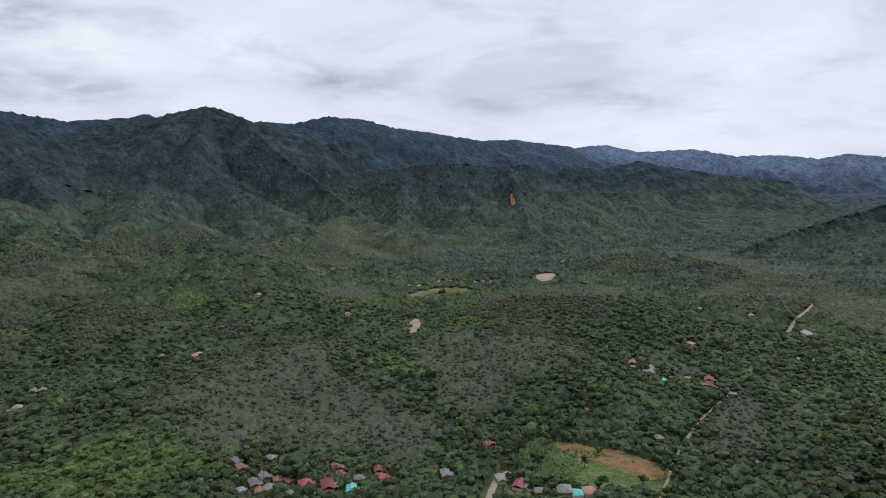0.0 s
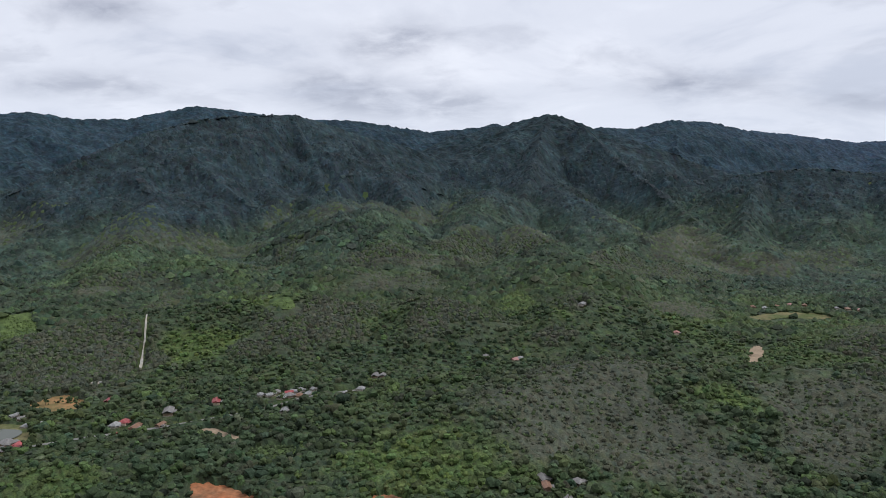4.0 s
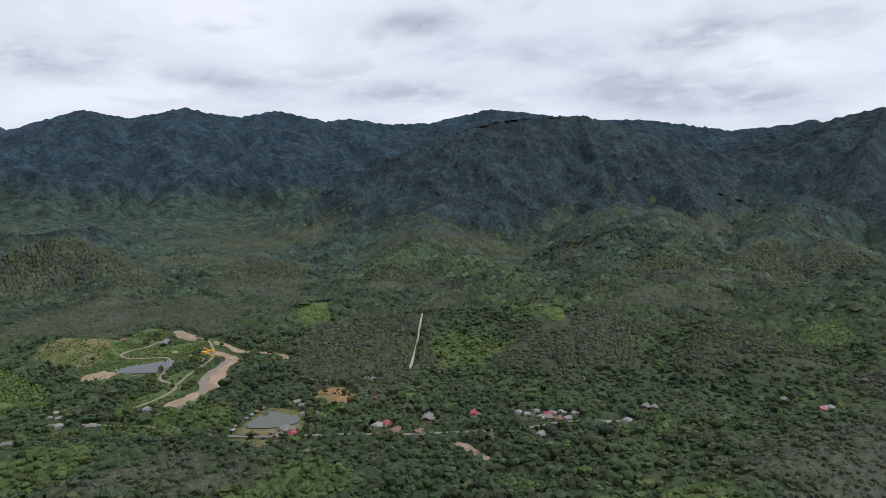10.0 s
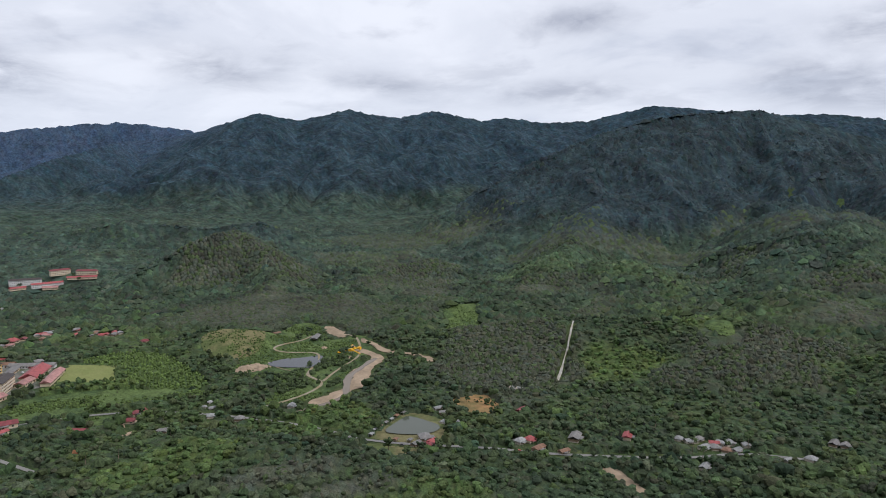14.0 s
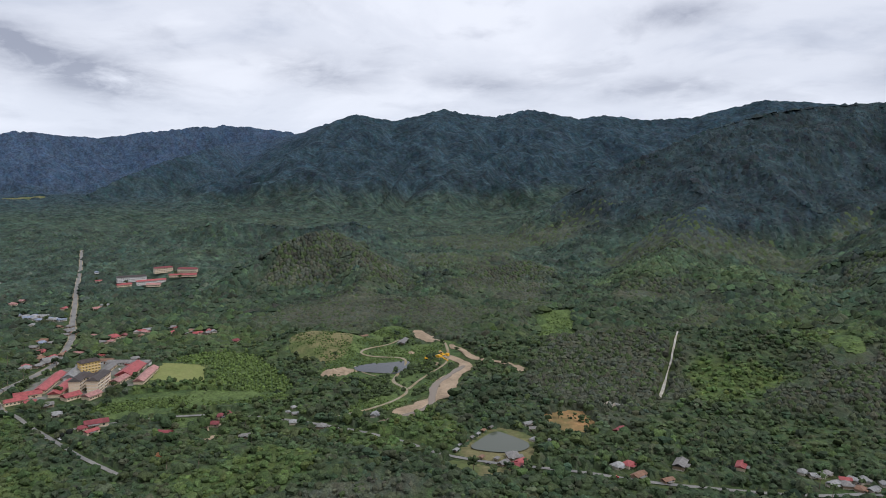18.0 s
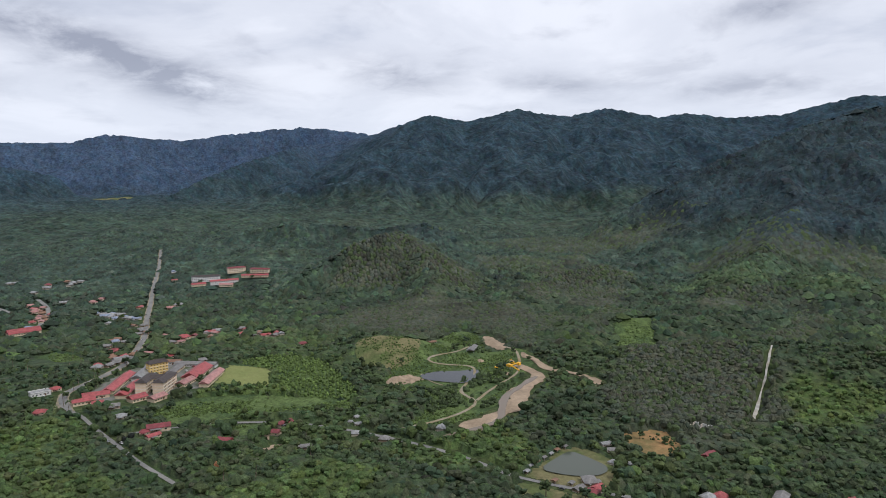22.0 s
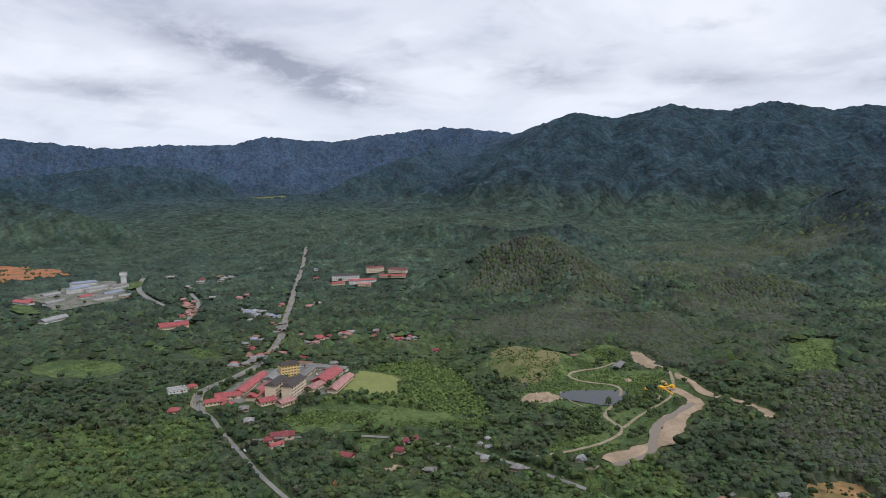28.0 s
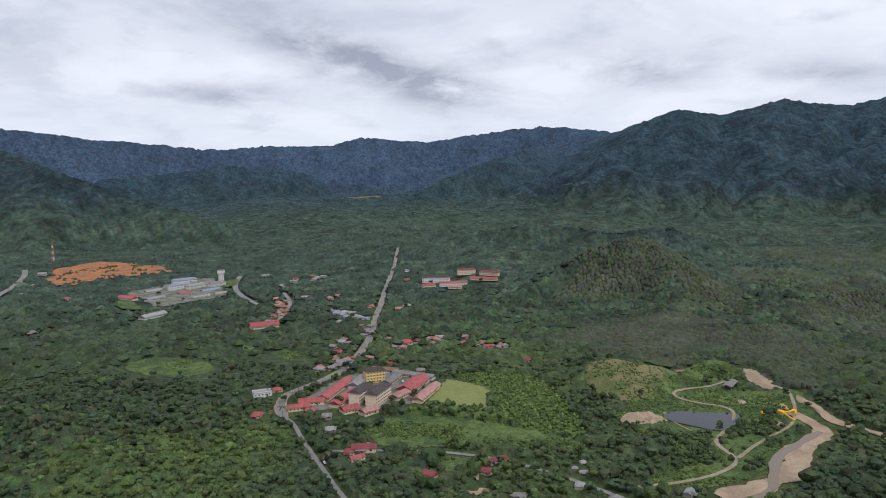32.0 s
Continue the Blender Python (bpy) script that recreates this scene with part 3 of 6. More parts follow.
patch("upper_meadow", [(-1059, -126), (-1083, -112), (-1037, -62), (-1018, -74), (-1034, -107)], M_GRASS, "green clearing with a hedge", "field", lift=0.6)
patch("clay_knoll", [(-365, 372), (-380, 388), (-352, 402), (-326, 394), (-296, 388), (-263, 383), (-237, 371), (-293, 335), (-336, 350)], M_CLAY, "bare orange clay knoll", "ground", lift=0.6)
patch("clay_cut", [(-254, 424), (-252, 434), (-234, 443), (-222, 436), (-226, 424)], M_CLAY, "small orange clay cutting among trees", "ground", lift=0.6)
patch("sand_yard", [(-699, 134), (-704, 164), (-693, 166), (-684, 139)], M_SAND, "pale sandy yard", "ground")
patch("sandy_cut", [(-719, 139), (-732, 152), (-706, 149), (-704, 140)], M_SAND, "pale sandy cutting beside the village road", "ground")
patch("yard_meadow", [(-750, 107), (-756, 140), (-737, 150), (-722, 136), (-718, 113)], M_GRASS, "small green meadow behind the houses", "field")
patch("clay_bank", [(-674, 104), (-681, 115), (-668, 119), (-661, 109)], M_CLAY, "small red clay bank among trees", "ground")
patch("palm_clearing", [(-391, 451), (-378, 475), (-355, 480), (-336, 455), (-354, 436)], M_GRASS, "light green clearing with scattered bushes", "field")
patch("paddy_field", [(-3850, -690), (-4000, -700), (-4060, -620), (-4060, -540), (-3900, -480), (-3850, -580)], M_DRYGRASS, "pale paddy fields far up the valley", "field", lift=5, step=8)
patch("sand_clearing", [(-266, 714), (-252, 719), (-230, 708), (-238, 700), (-254, 706)], M_SAND, "pale sandy clearing below the hill houses", "sand", lift=0.6)
patch("yellow_strip", [(309, 829), (341, 818), (367, 792), (376, 812), (347, 834)], M_DRYGRASS, "narrow yellowish field strip beside the lane", "field", lift=0.6)
patch("hill_scar", [(211, 2208), (222, 2199), (226, 2140), (213, 2134)], M_CLAY, "reddish landslip scar on the hillside", "ground", lift=2.0, step=4)

ROAD = [(-831, -33), (-886, -54), (-915, -43), (-968, -20), (-1015, -11), (-1082, -13), (-1143, -14), (-1251, -30), (-1414, -48), (-1565, -67), (-1716, -79), (-1993, -110)]
lane("road_verge", ROAD, 11.5, M_TRACK, "trodden dirt verge of the main road", "verge", lift=0.5, wander=0.9, gap=2, end_wide=7.0)
lane("main_road", ROAD, 8.0, M_ASPHALT, "worn grey main road with wide shoulders", "road", gap=4, lift=0.7, end_wide=5.0)
lane("near_road", [(-640, 86), (-684, 56), (-710, 41), (-747, 20), (-779, 1), (-817, -18), (-838, -36)], 3.8, M_ASPHALT, "narrow asphalt road through the trees", "road", gap=2.0)
lane("village_road", [(-757, 31), (-762, 64), (-766, 105), (-760, 142), (-750, 175), (-721, 220), (-675, 271), (-629, 309), (-600, 320), (-575, 348), (-552, 381), (-528, 417), (-501, 446), (-470, 492), (-438, 547), (-429, 592), (-389, 635)], 4.4, M_ASPHALT, "narrow asphalt village road", "road", gap=4.5)
lane("river_bed", [(-699, 318), (-703, 325), (-716, 342), (-728, 362), (-745, 378), (-772, 392), (-811, 422), (-834, 441), (-852, 438), (-876, 427)], 22, M_SAND, "pale sand bars of the shrunken river", "sand", lift=0.75, wander=3.0, gap=3, end_wide=9)
lane("river_branch", [(-925, 455), (-885, 456), (-861, 456), (-843, 472), (-811, 488), (-786, 489)], 11, M_SAND, "sandy side branch of the river", "sand", lift=0.7, wander=2.6, gap=5)
lane("river_channel", [(-684, 296), (-695, 326), (-708, 354), (-738, 366), (-766, 374), (-801, 404), (-831, 436)], 6, M_RIVER, "shallow brown river channel", "water", lift=1.05, wander=1.0)
for line, wide in (
    ([(-712, 264), (-724, 302), (-741, 331), (-766, 351), (-794, 342), (-806, 343), (-841, 364), (-871, 380), (-892, 377), (-901, 350), (-914, 328), (-928, 348), (-946, 376), (-968, 400)], 3.4),
    ([(-770, 350), (-810, 382), (-838, 413), (-868, 432), (-935, 452), (-953, 442)], 3.2),
    ([(-872, 316), (-852, 318), (-838, 322), (-826, 330)], 2.2),
):
    lane("dirt_track", line, wide, M_TRACK, "pale winding dirt track", "track", lift=0.8, wander=0.3)
lane("hill_track", [(-778, 693), (-766, 682), (-732, 651), (-698, 618), (-675, 596), (-648, 571)], 2.2, M_CHALK, "white gravel track straight along the plantation edge", "track", lift=1.0, wander=0.5, gap=4)
lane("meadow_road", [(278, 664), (226, 595), (198, 551), (173, 507), (152, 461), (130, 420)], 2.4, M_TRACK, "pale lane past the meadow", "road", gap=0.4)
lane("house_lane", [(29, 440), (37, 479), (48, 492)], 5, M_TRACK, "pale house lane", "road", gap=3)
lane("valley_lane", [(449, 903), (493, 969), (583, 1087)], 5, M_TRACK, "pale lane in the side valley", "road", lift=1.0, gap=3)
lane("town_road", [(-1400, -756), (-1442, -776), (-1554, -825), (-1668, -890), (-1755, -953)], 12, M_ASPHALT, "grey road by the earthworks", "road", lift=1.0, gap=5)
lane("compound_road", [(-1350, -240), (-1374, -256), (-1483, -334), (-1581, -379), (-1697, -412)], 10, M_ASPHALT, "grey road to the white compound", "road", lift=1.0, gap=5)

lane("loop_lane", [(-1494, -248), (-1403, -205), (-1317, -185), (-1232, -175)], 7, M_ASPHALT, "grey lane between rows of shops", "road", lift=1.0, gap=5)

# ---- buildings ----
M_WALLS = {
    "cream": material("cream_render", (0.62, 0.50, 0.36), 0.8, 0.08, 0.8, 0.2, 0.1, 0.5),
    "white": material("white_render", (0.58, 0.57, 0.55), 0.8, 0.08, 0.8, 0.2, 0.1, 0.5),
    "yellow": material("yellow_render", (0.60, 0.42, 0.15), 0.8, 0.08, 0.8, 0.2, 0.1, 0.5),
    "timber": material("weathered_timber", (0.22, 0.16, 0.11), 0.85, 0.2, 1.5, 0.3, 0.3, 0.3),
    "block": material("bare_block_wall", (0.42, 0.37, 0.31), 0.9, 0.12, 1.0, 0.3, 0.2, 0.4),
}
ROOFS = {
    "red": ((0.33, 0.075, 0.075), "red painted metal roof", "cream"),
    "maroon": ((0.21, 0.045, 0.05), "maroon metal roof", "cream"),
    "grey": ((0.19, 0.18, 0.17), "grey weathered metal roof", "timber"),
    "rust": ((0.22, 0.12, 0.075), "rusty corrugated roof", "timber"),
    "teal": ((0.10, 0.46, 0.38), "teal metal roof", "white"),
    "salmon": ((0.36, 0.18, 0.16), "faded salmon tile roof", "cream"),
    "white": ((0.26, 0.26, 0.255), "pale metal roof", "block"),
    "blue": ((0.21, 0.245, 0.32), "blue-grey metal roof", "white"),
    "dark": ((0.055, 0.042, 0.038), "dark brown tile roof", "cream"),
}
M_ROOFS = {k: material(k + "_roofing", v[0], 0.55, 0.14, 0.9, 0.25, 0.15, 0.4, second=tuple(c * 0.72 for c in v[0]), per_object=0.12, spec=0.35) for k, v in ROOFS.items()}
M_GLASS = material("dark_window_glass", (0.03, 0.035, 0.04), 0.15, 0.1, 0.5, 0.2, 0.0, spec=0.5)
M_DOOR = material("brown_door_paint", (0.13, 0.07, 0.04), 0.6, 0.15, 2.0, 0.5, 0.1, 0.2)
M_STEEL = material("galvanised_steel", (0.45, 0.46, 0.46), 0.45, 0.1, 1.5, 0.3, 0.05, 0.3, metal=0.6)
M_RED = material("red_mast_paint", (0.5, 0.05, 0.03), 0.5, 0.1, 1.5, 0.3, 0.05, 0.3)
M_YELLOW = material("yellow_machine_paint", (0.75, 0.40, 0.03), 0.5, 0.15, 1.2, 0.3, 0.1, 0.3)
M_RUBBER = material("black_rubber", (0.02, 0.02, 0.02), 0.8, 0.1, 3.0, 0.5, 0.1, 0.1)
M_BARK = material("grey_brown_bark", (0.17, 0.13, 0.10), 0.9, 0.25, 2.0, 0.4, 0.5, 0.3)


def boxes(*specs):
    """A bmesh of boxes: centre x, y, z and size x, y, z."""
    bm = bmesh.new()
    for x, y, z, a, b, c in specs:
        m = Matrix.Translation((x, y, z)) @ Matrix.Diagonal((a, b, c, 1))
        bmesh.ops.create_cube(bm, size=1.0, matrix=m)
    return bm


def rod(bm, a, b, r0, r1=None, sides=7):
    a, b = Vector(a), Vector(b)
    d = b - a
    m = Matrix.Translation((a + b) / 2) @ d.to_track_quat("Z", "Y").to_matrix().to_4x4()
    bmesh.ops.create_cone(bm, cap_ends=True, segments=sides, radius1=r0, radius2=r0 if r1 is None else r1, depth=d.length, matrix=m)
    return bm


def mesh_of(name, bm, mat, smooth=False):
    bmesh.ops.recalc_face_normals(bm, faces=bm.faces)
    me = bpy.data.meshes.new(name)
    bm.to_mesh(me)
    bm.free()
    me.materials.append(mat)
    if smooth:
        me.polygons.foreach_set("use_smooth", np.full(len(me.polygons), True))
    return me


def part(name, bm, mat, parent, label="", smooth=False, at=None):
    """One mesh object under a thing or a part. bm: a bmesh, or a mesh to share."""
    me = bm if isinstance(bm, bpy.types.Mesh) else mesh_of(name, bm, mat, smooth)
    ob = new(name, me)
    ob.parent = parent
    if at is not None:
        ob.matrix_basis = at
    if label:
        ob["label"] = label
    return ob


def roof_mesh(length, width, eave, rise, over=0.7, hip=0.0, thick=0.18):
    """A pitched roof with its ridge along y; hip: how far the ridge is drawn in at the ends."""
    bm = bmesh.new()
    a, b = width / 2 + over, length / 2 + over
    for dz in (0.0, -thick):
        for x, y, z in ((-a, -b, eave), (a, -b, eave), (a, b, eave), (-a, b, eave), (0, -b + hip, eave + rise), (0, b - hip, eave + rise)):
            bm.verts.new((x, y, z + dz))
    bm.verts.ensure_lookup_table()
    v = bm.verts
    for o in (0, 6):
        for f in ((0, 4, 5, 3), (1, 2, 5, 4), (0, 1, 4), (2, 3, 5)):
            bm.faces.new([v[o + k] for k in f])
    for p, q in ((0, 1), (1, 2), (2, 3), (3, 0)):
        bm.faces.new((v[p], v[q], v[6 + q], v[6 + p]))
    return bm


WINDOW = mesh_of("window", boxes((0, 0, 0, 1.5, 0.12, 1.2)), M_GLASS)


def house(roof, style):
    """A village house at the origin, its long side along y."""
    base = new("house")
    length, width, rise, hip = ((13, 9, 2.3, 0.0), (12, 10, 2.6, 4.2), (15, 8, 1.9, 0.0))[style]
    wall = M_WALLS[ROOFS[roof][2]]
    part("wall", boxes((0, 0, 1.5, width, length, 3.4)), wall, base)
    part("plinth", boxes((0, 0, 0.05, width + 0.3, length + 0.3, 0.7)), M_WALLS["block"], base)
    part("roof", roof_mesh(length, width, 3.15, rise, hip=hip), M_ROOFS[roof], base, ROOFS[roof][1])
    if not hip:
        for y in (-length / 2, length / 2 - 0.1):
            bm = bmesh.new()
            f = bm.faces.new([bm.verts.new(p) for p in ((-width / 2, y, 3.1), (width / 2, y, 3.1), (0, y, 3.1 + rise * 0.86))])
            e = bmesh.ops.extrude_face_region(bm, geom=[f])
            bmesh.ops.translate(bm, verts=[g for g in e["geom"] if isinstance(g, bmesh.types.BMVert)], vec=(0, 0.1, 0))
            part("gable", bm, wall, base)
    for side in (-1, 1):
        for y in (-length * 0.3, length * 0.3):
            at = pose(side * (width / 2 + 0.03), y, 1.7, 0, 0, 90)
            part("window", WINDOW, None, base, at=at)
    part("door", boxes((width / 2 + 0.04, -length * 0.1, 1.2, 0.1, 1.1, 2.2)), M_DOOR, base)
    bm = boxes((width / 2 + 1.6, -length * 0.12, 2.75, 3.6, length * 0.5, 0.14))
    porch = part("porch_roof", bm, M_ROOFS["grey" if style == 2 else roof], base)
    for y in (-length * 0.34, length * 0.1):
        part("post", rod(bmesh.new(), (width / 2 + 3.1, y, 0), (width / 2 + 3.1, y, 2.7), 0.09), M_WALLS["timber"], porch)
    return base


def clear_round(x, y, r):
    """No tree on the house, and low growth on its open side."""
    d = Vector((x - MIDDLE[0], y - MIDDLE[1]))
    d, far = d.normalized(), d.length
    CLEAR_HOUSES.append((x, y, r + 1.0 + max(0, far - 1150) * 0.01))
    reach = 7.0 * far / 222  # how far a tree's top hides the ground behind it
    for k in range(1, 1 + int(reach / r)):
        LOW_GROWTH.append((x - d.x * r * k, y - d.y * r * k, r * 0.95))


count, PATTERNS, HOUSES = 0, {}, []


def houses(roof, places):
    """Village houses of one roof colour: x, y, turn, size."""
    global count
    HOUSES.append((roof, places))
    patterns = PATTERNS.setdefault(roof, {})
    for x, y, turn, size in places:
        count += 1
        size *= 0.78
        style = (count * 7 + int(x)) % 3
        m = pose(x, y, land_at(x, y) + 0.25, 0, 0, turn) @ Matrix.Diagonal((size, size, size, 1))
        if style not in patterns:
            patterns[style] = house(roof, style)
            patterns[style].matrix_basis = m
            look_ = "hipped" if style == 1 else "gabled"
            tagged(patterns[style], f"small {look_} village house with a {ROOFS[roof][1]}", "house", "village houses")
        else:
            ob = copy_thing(patterns[style], Matrix())
            ob.matrix_basis = m
        clear_round(x, y, 9.0 * size)


houses("salmon", [(-1426, -241, 30, 1.1), (-1361, -216, 30, 1.2), (-1301, -194, 10, 1.1), (-1443, -147, 150, 1.0)])
houses("white", [(-1620, -266, 100, 1.1), (-1679, -236, 60, 1.2), (-1705, -350, 30, 1.0), (-1309, -91, 30, 1.2), (-1306, -76, 30, 1.1), (-1275, -56, 30, 1.1), (-1023, -25, 30, 1.0), (-1156, 79, 10, 1.0), (-1699, -360, 60, 1.1), (-1692, -224, 150, 1.2)])
houses("rust", [(-1368, -208, 150, 1.1), (-1038, -35, 100, 1.0), (-1122, 135, 60, 1.1), (-1313, -187, 30, 1.1)])
houses("blue", [(-1225, -179, 30, 1.0), (-1302, -98, 10, 1.2), (-1280, -79, 30, 1.0), (-1268, -46, 30, 1.0), (-1285, -64, 150, 1.0)])
houses("red", [(-1064, -38, 30, 1.2), (-996, -43, 100, 1.0), (-1106, 145, 10, 1.0), (-1147, 71, 10, 1.1), (-1391, -223, 150, 1.1)])
houses("grey", [(-1027, -19, 100, 1.0), (-1006, -22, 10, 1.1), (-1157, 110, 10, 1.2), (-1103, 158, 60, 1.0), (-1214, -28, 150, 1.0), (-1175, -23, 100, 1.0)])
houses("maroon", [(-727, 156, 150, 1.0), (-717, 115, 150, 1.1)])
houses("red", [(-96, 470, 20, 1.1), (-78, 498, 30, 0.9), (-74, 488, 10, 0.7), (-42, 481, 15, 0.8), (-495, 532, 40, 1.1), (-527, 453, 20, 1.0), (-451, 587, -40, 0.8), (-560, 377, 30, 0.9), (-588, 489, 30, 1.0), (-743, 55, 40, 1.0), (-832, -57, 0, 1.1), (-908, -64, 30, 1.0), (-865, -22, 20, 0.9), (-848, -11, 20, 1.0), (-1032, -22, 60, 1.0), (-1367, -58, 70, 1.1), (-1021, 34, 0, 1.0), (-1108, 150, 80, 0.9), (-1118, 161, 80, 0.9), (-1399, -614, -20, 1.2), (-1118, 39, 20, 1.5), (-1156, 115, -20, 0.8)])
houses("red", [(-1339, -185, -40, 0.9), (-1424, -506, 0, 1.5)])
houses("maroon", [(-80, 467, 15, 1.25), (-47, 493, 10, 0.9), (53, 468, -20, 1.1), (275, 706, -20, 1.2), (-591, 488, 30, 1.1), (-554, 371, -40, 1.0), (-761, 57, 10, 1.6), (-747, 164, 30, 1.2), (-755, 47, 0, 0.9)])
houses("grey", [(-128, 482, 30, 1.0), (-132, 471, 25, 1.0), (-131, 515, 60, 0.9), (66, 459, 0, 0.8), (83, 459, 0, 1.2), (2, 486, 10, 1.0), (215, 710, -20, 1.0), (-405, 677, 20, 1.0), (175, 549, 0, 0.8), (394, 1094, 0, 1), (-513, 490, 40, 1.3), (-464, 583, 10, 0.8), (-444, 580, 60, 0.9), (-571, 376, 80, 1.2), (-621, 420, -20, 0.8), (-563, 364, 30, 0.8), (-690, 179, 0, 0.8), (-834, 6, 10, 1.1), (-1093, -52, -20, 1.0), (-1113, -34, 25, 1.0), (-1014, -25, 60, 1.2), (-995, -30, 60, 1.1)])
houses("grey", [(-1190, -28, 25, 0.9), (-1159, -25, -20, 0.9), (-1129, 139, -20, 0.9), (-1110, 132, 100, 0.9), (-1096, 28, -40, 1.0), (-1568, -835, 100, 1.2), (-1535, -775, -40, 1.1), (-1132, -489, -40, 1.4), (-1439, -729, -20, 1.0), (-991, 74, 10, 1.0), (-688, 182, 60, 0.7), (-690, 245, 60, 0.9), (-398, 681, 25, 0.9), (-322, 790, 25, 1.0)])
houses("rust", [(-117, 478, 20, 0.8), (-34, 477, 0, 0.7), (-109, 476, 40, 0.7), (208, 751, -18, 1.2), (222, 734, -18, 1.2), (-508, 449, 20, 1.0), (-494, 464, 10, 0.8), (-436, 584, 25, 0.8), (-1131, -46, -20, 1.0), (-1041, -12, 60, 1.0), (-1029, -34, 60, 1.0), (-1219, -42, -40, 0.9), (-1166, -15, -40, 0.9), (-1118, 73, 80, 0.9), (-1292, -180, 25, 0.9), (-1314, -201, 60, 0.9)])
houses("teal", [(-63, 462, 5, 1.0), (91, 455, 0, 0.9), (224, 691, 0, 0.9)])
houses("salmon", [(37, 541, 30, 1.0), (100, 457, 0, 1.1), (303, 841, 20, 1.0), (-132, 963, 10, 1.0), (-1436, -144, 25, 1.1), (-1465, -136, -40, 1.1), (-1346, -7, 10, 1.2), (-1042, 6, -20, 1.0), (-1097, 37, 25, 0.9), (-1387, -221, 10, 1.0), (-1324, -195, -40, 1.0), (-1279, -182, 100, 1.0), (-1140, 78, -40, 1.0), (-1404, -214, -20, 0.9), (-1142, 13, -40, 0.8), (-287, 794, -20, 1.0)])
houses("white", [(41, 478, 10, 0.9), (-393, 630, 10, 0.9), (-283, 800, 0, 0.9), (-250, 942, 0, 1.1), (236, 506, 0, 0.6), (477, 897, 0, 1.8), (408, 785, 0, 0.8), (423, 782, 0, 0.8), (-472, 568, 25, 0.8), (-463, 573, -20, 0.9), (-448, 572, 10, 0.9), (-447, 593, 100, 0.9), (-445, 600, 60, 0.8), (-437, 608, 60, 0.8), (-420, 542, 25, 0.9), (-400, 612, 10, 0.7), (-528, 444, 20, 1.0), (-432, 592, 10, 0.8), (-599, 409, 30, 0.7), (-635, 421, 10, 0.8), (-802, 19, 10, 1.0)])
houses("white", [(-768, 61, -40, 0.8), (-1146, 66, 80, 0.9), (-1153, 84, -20, 0.9), (-1110, 168, 100, 0.9), (-1371, 2, 60, 1.3), (-1650, -235, 80, 1.3), (-1444, -193, 25, 1.2), (-1625, -270, 25, 1.3), (-1679, -857, 25, 1.6), (-1294, -89, 60, 1.0), (-1313, -80, -20, 1.0), (-1320, -105, 10, 1.0), (-1278, -63, -40, 1.0), (-987, -42, 60, 1.2), (-1566, -274, -40, 1.2), (-1244, -82, 80, 0.9), (-703, 297, 60, 0.9), (-709, 223, 80, 0.8), (-594, 421, -20, 0.6)])
houses("blue", [(-1275, -54, -40, 1.0), (-1321, -91, -20, 0.9), (-1118, -47, 10, 1.0), (-1225, -180, -20, 1.5), (-1329, -116, 80, 0.9), (-1693, -45, 100, 1.2)])
houses("rust", [(-59, 1269, 10, 1.0), (-24, 1287, 40, 0.9), (15, 1319, 0, 1.0), (78, 1328, 20, 1.0)])
houses("white", [(-42, 1262, 0, 1.1), (62, 1329, 10, 0.9), (274, 1558, 20, 1.8), (390, 1046, 0, 1.0)])
houses("salmon", [(-5, 1311, 30, 1.0), (94, 1323, 10, 1.0), (444, 994, -20, 1.2)])
houses("grey", [(296, 1595, 0, 1.6), (-155, 509, 40, 0.9), (-119, 462, 20, 1.0), (-104, 455, 35, 0.8), (-60, 480, 10, 0.8)])
# the first three small houses stand in for a pile of white debris
houses("white", [(-751, 229, 30, 0.6), (-740, 222, 70, 0.5), (-733, 228, 10, 0.6), (-139, 462, 30, 0.7), (-90, 458, 20, 0.6)])
houses("rust", [(-149, 498, 30, 0.9), (-126, 460, 10, 0.8), (-1126, -52, 20, 0.9), (-1351, -201, 20, 1.0), (-1702, -253, 0, 1.1)])
houses("maroon", [(-1661, -277, 30, 1.2), (-1044, 194, 10, 1.0), (-1127, 51, 80, 1.0)])
houses("grey", [(200, 718, 60, 0.8), (214, 712, 70, 0.9), (256, 711, 60, 0.8), (282, 662, 50, 0.9)])
houses("rust", [(265, 692, 60, 0.8), (273, 687, 30, 0.7), (236, 706, 60, 0.8), (125, 587, 20, 0.6)])
houses("red", [(-1611, -33, 20, 1.0), (-1125, 112, 50, 0.9), (-1278, -194, 30, 1.0)])



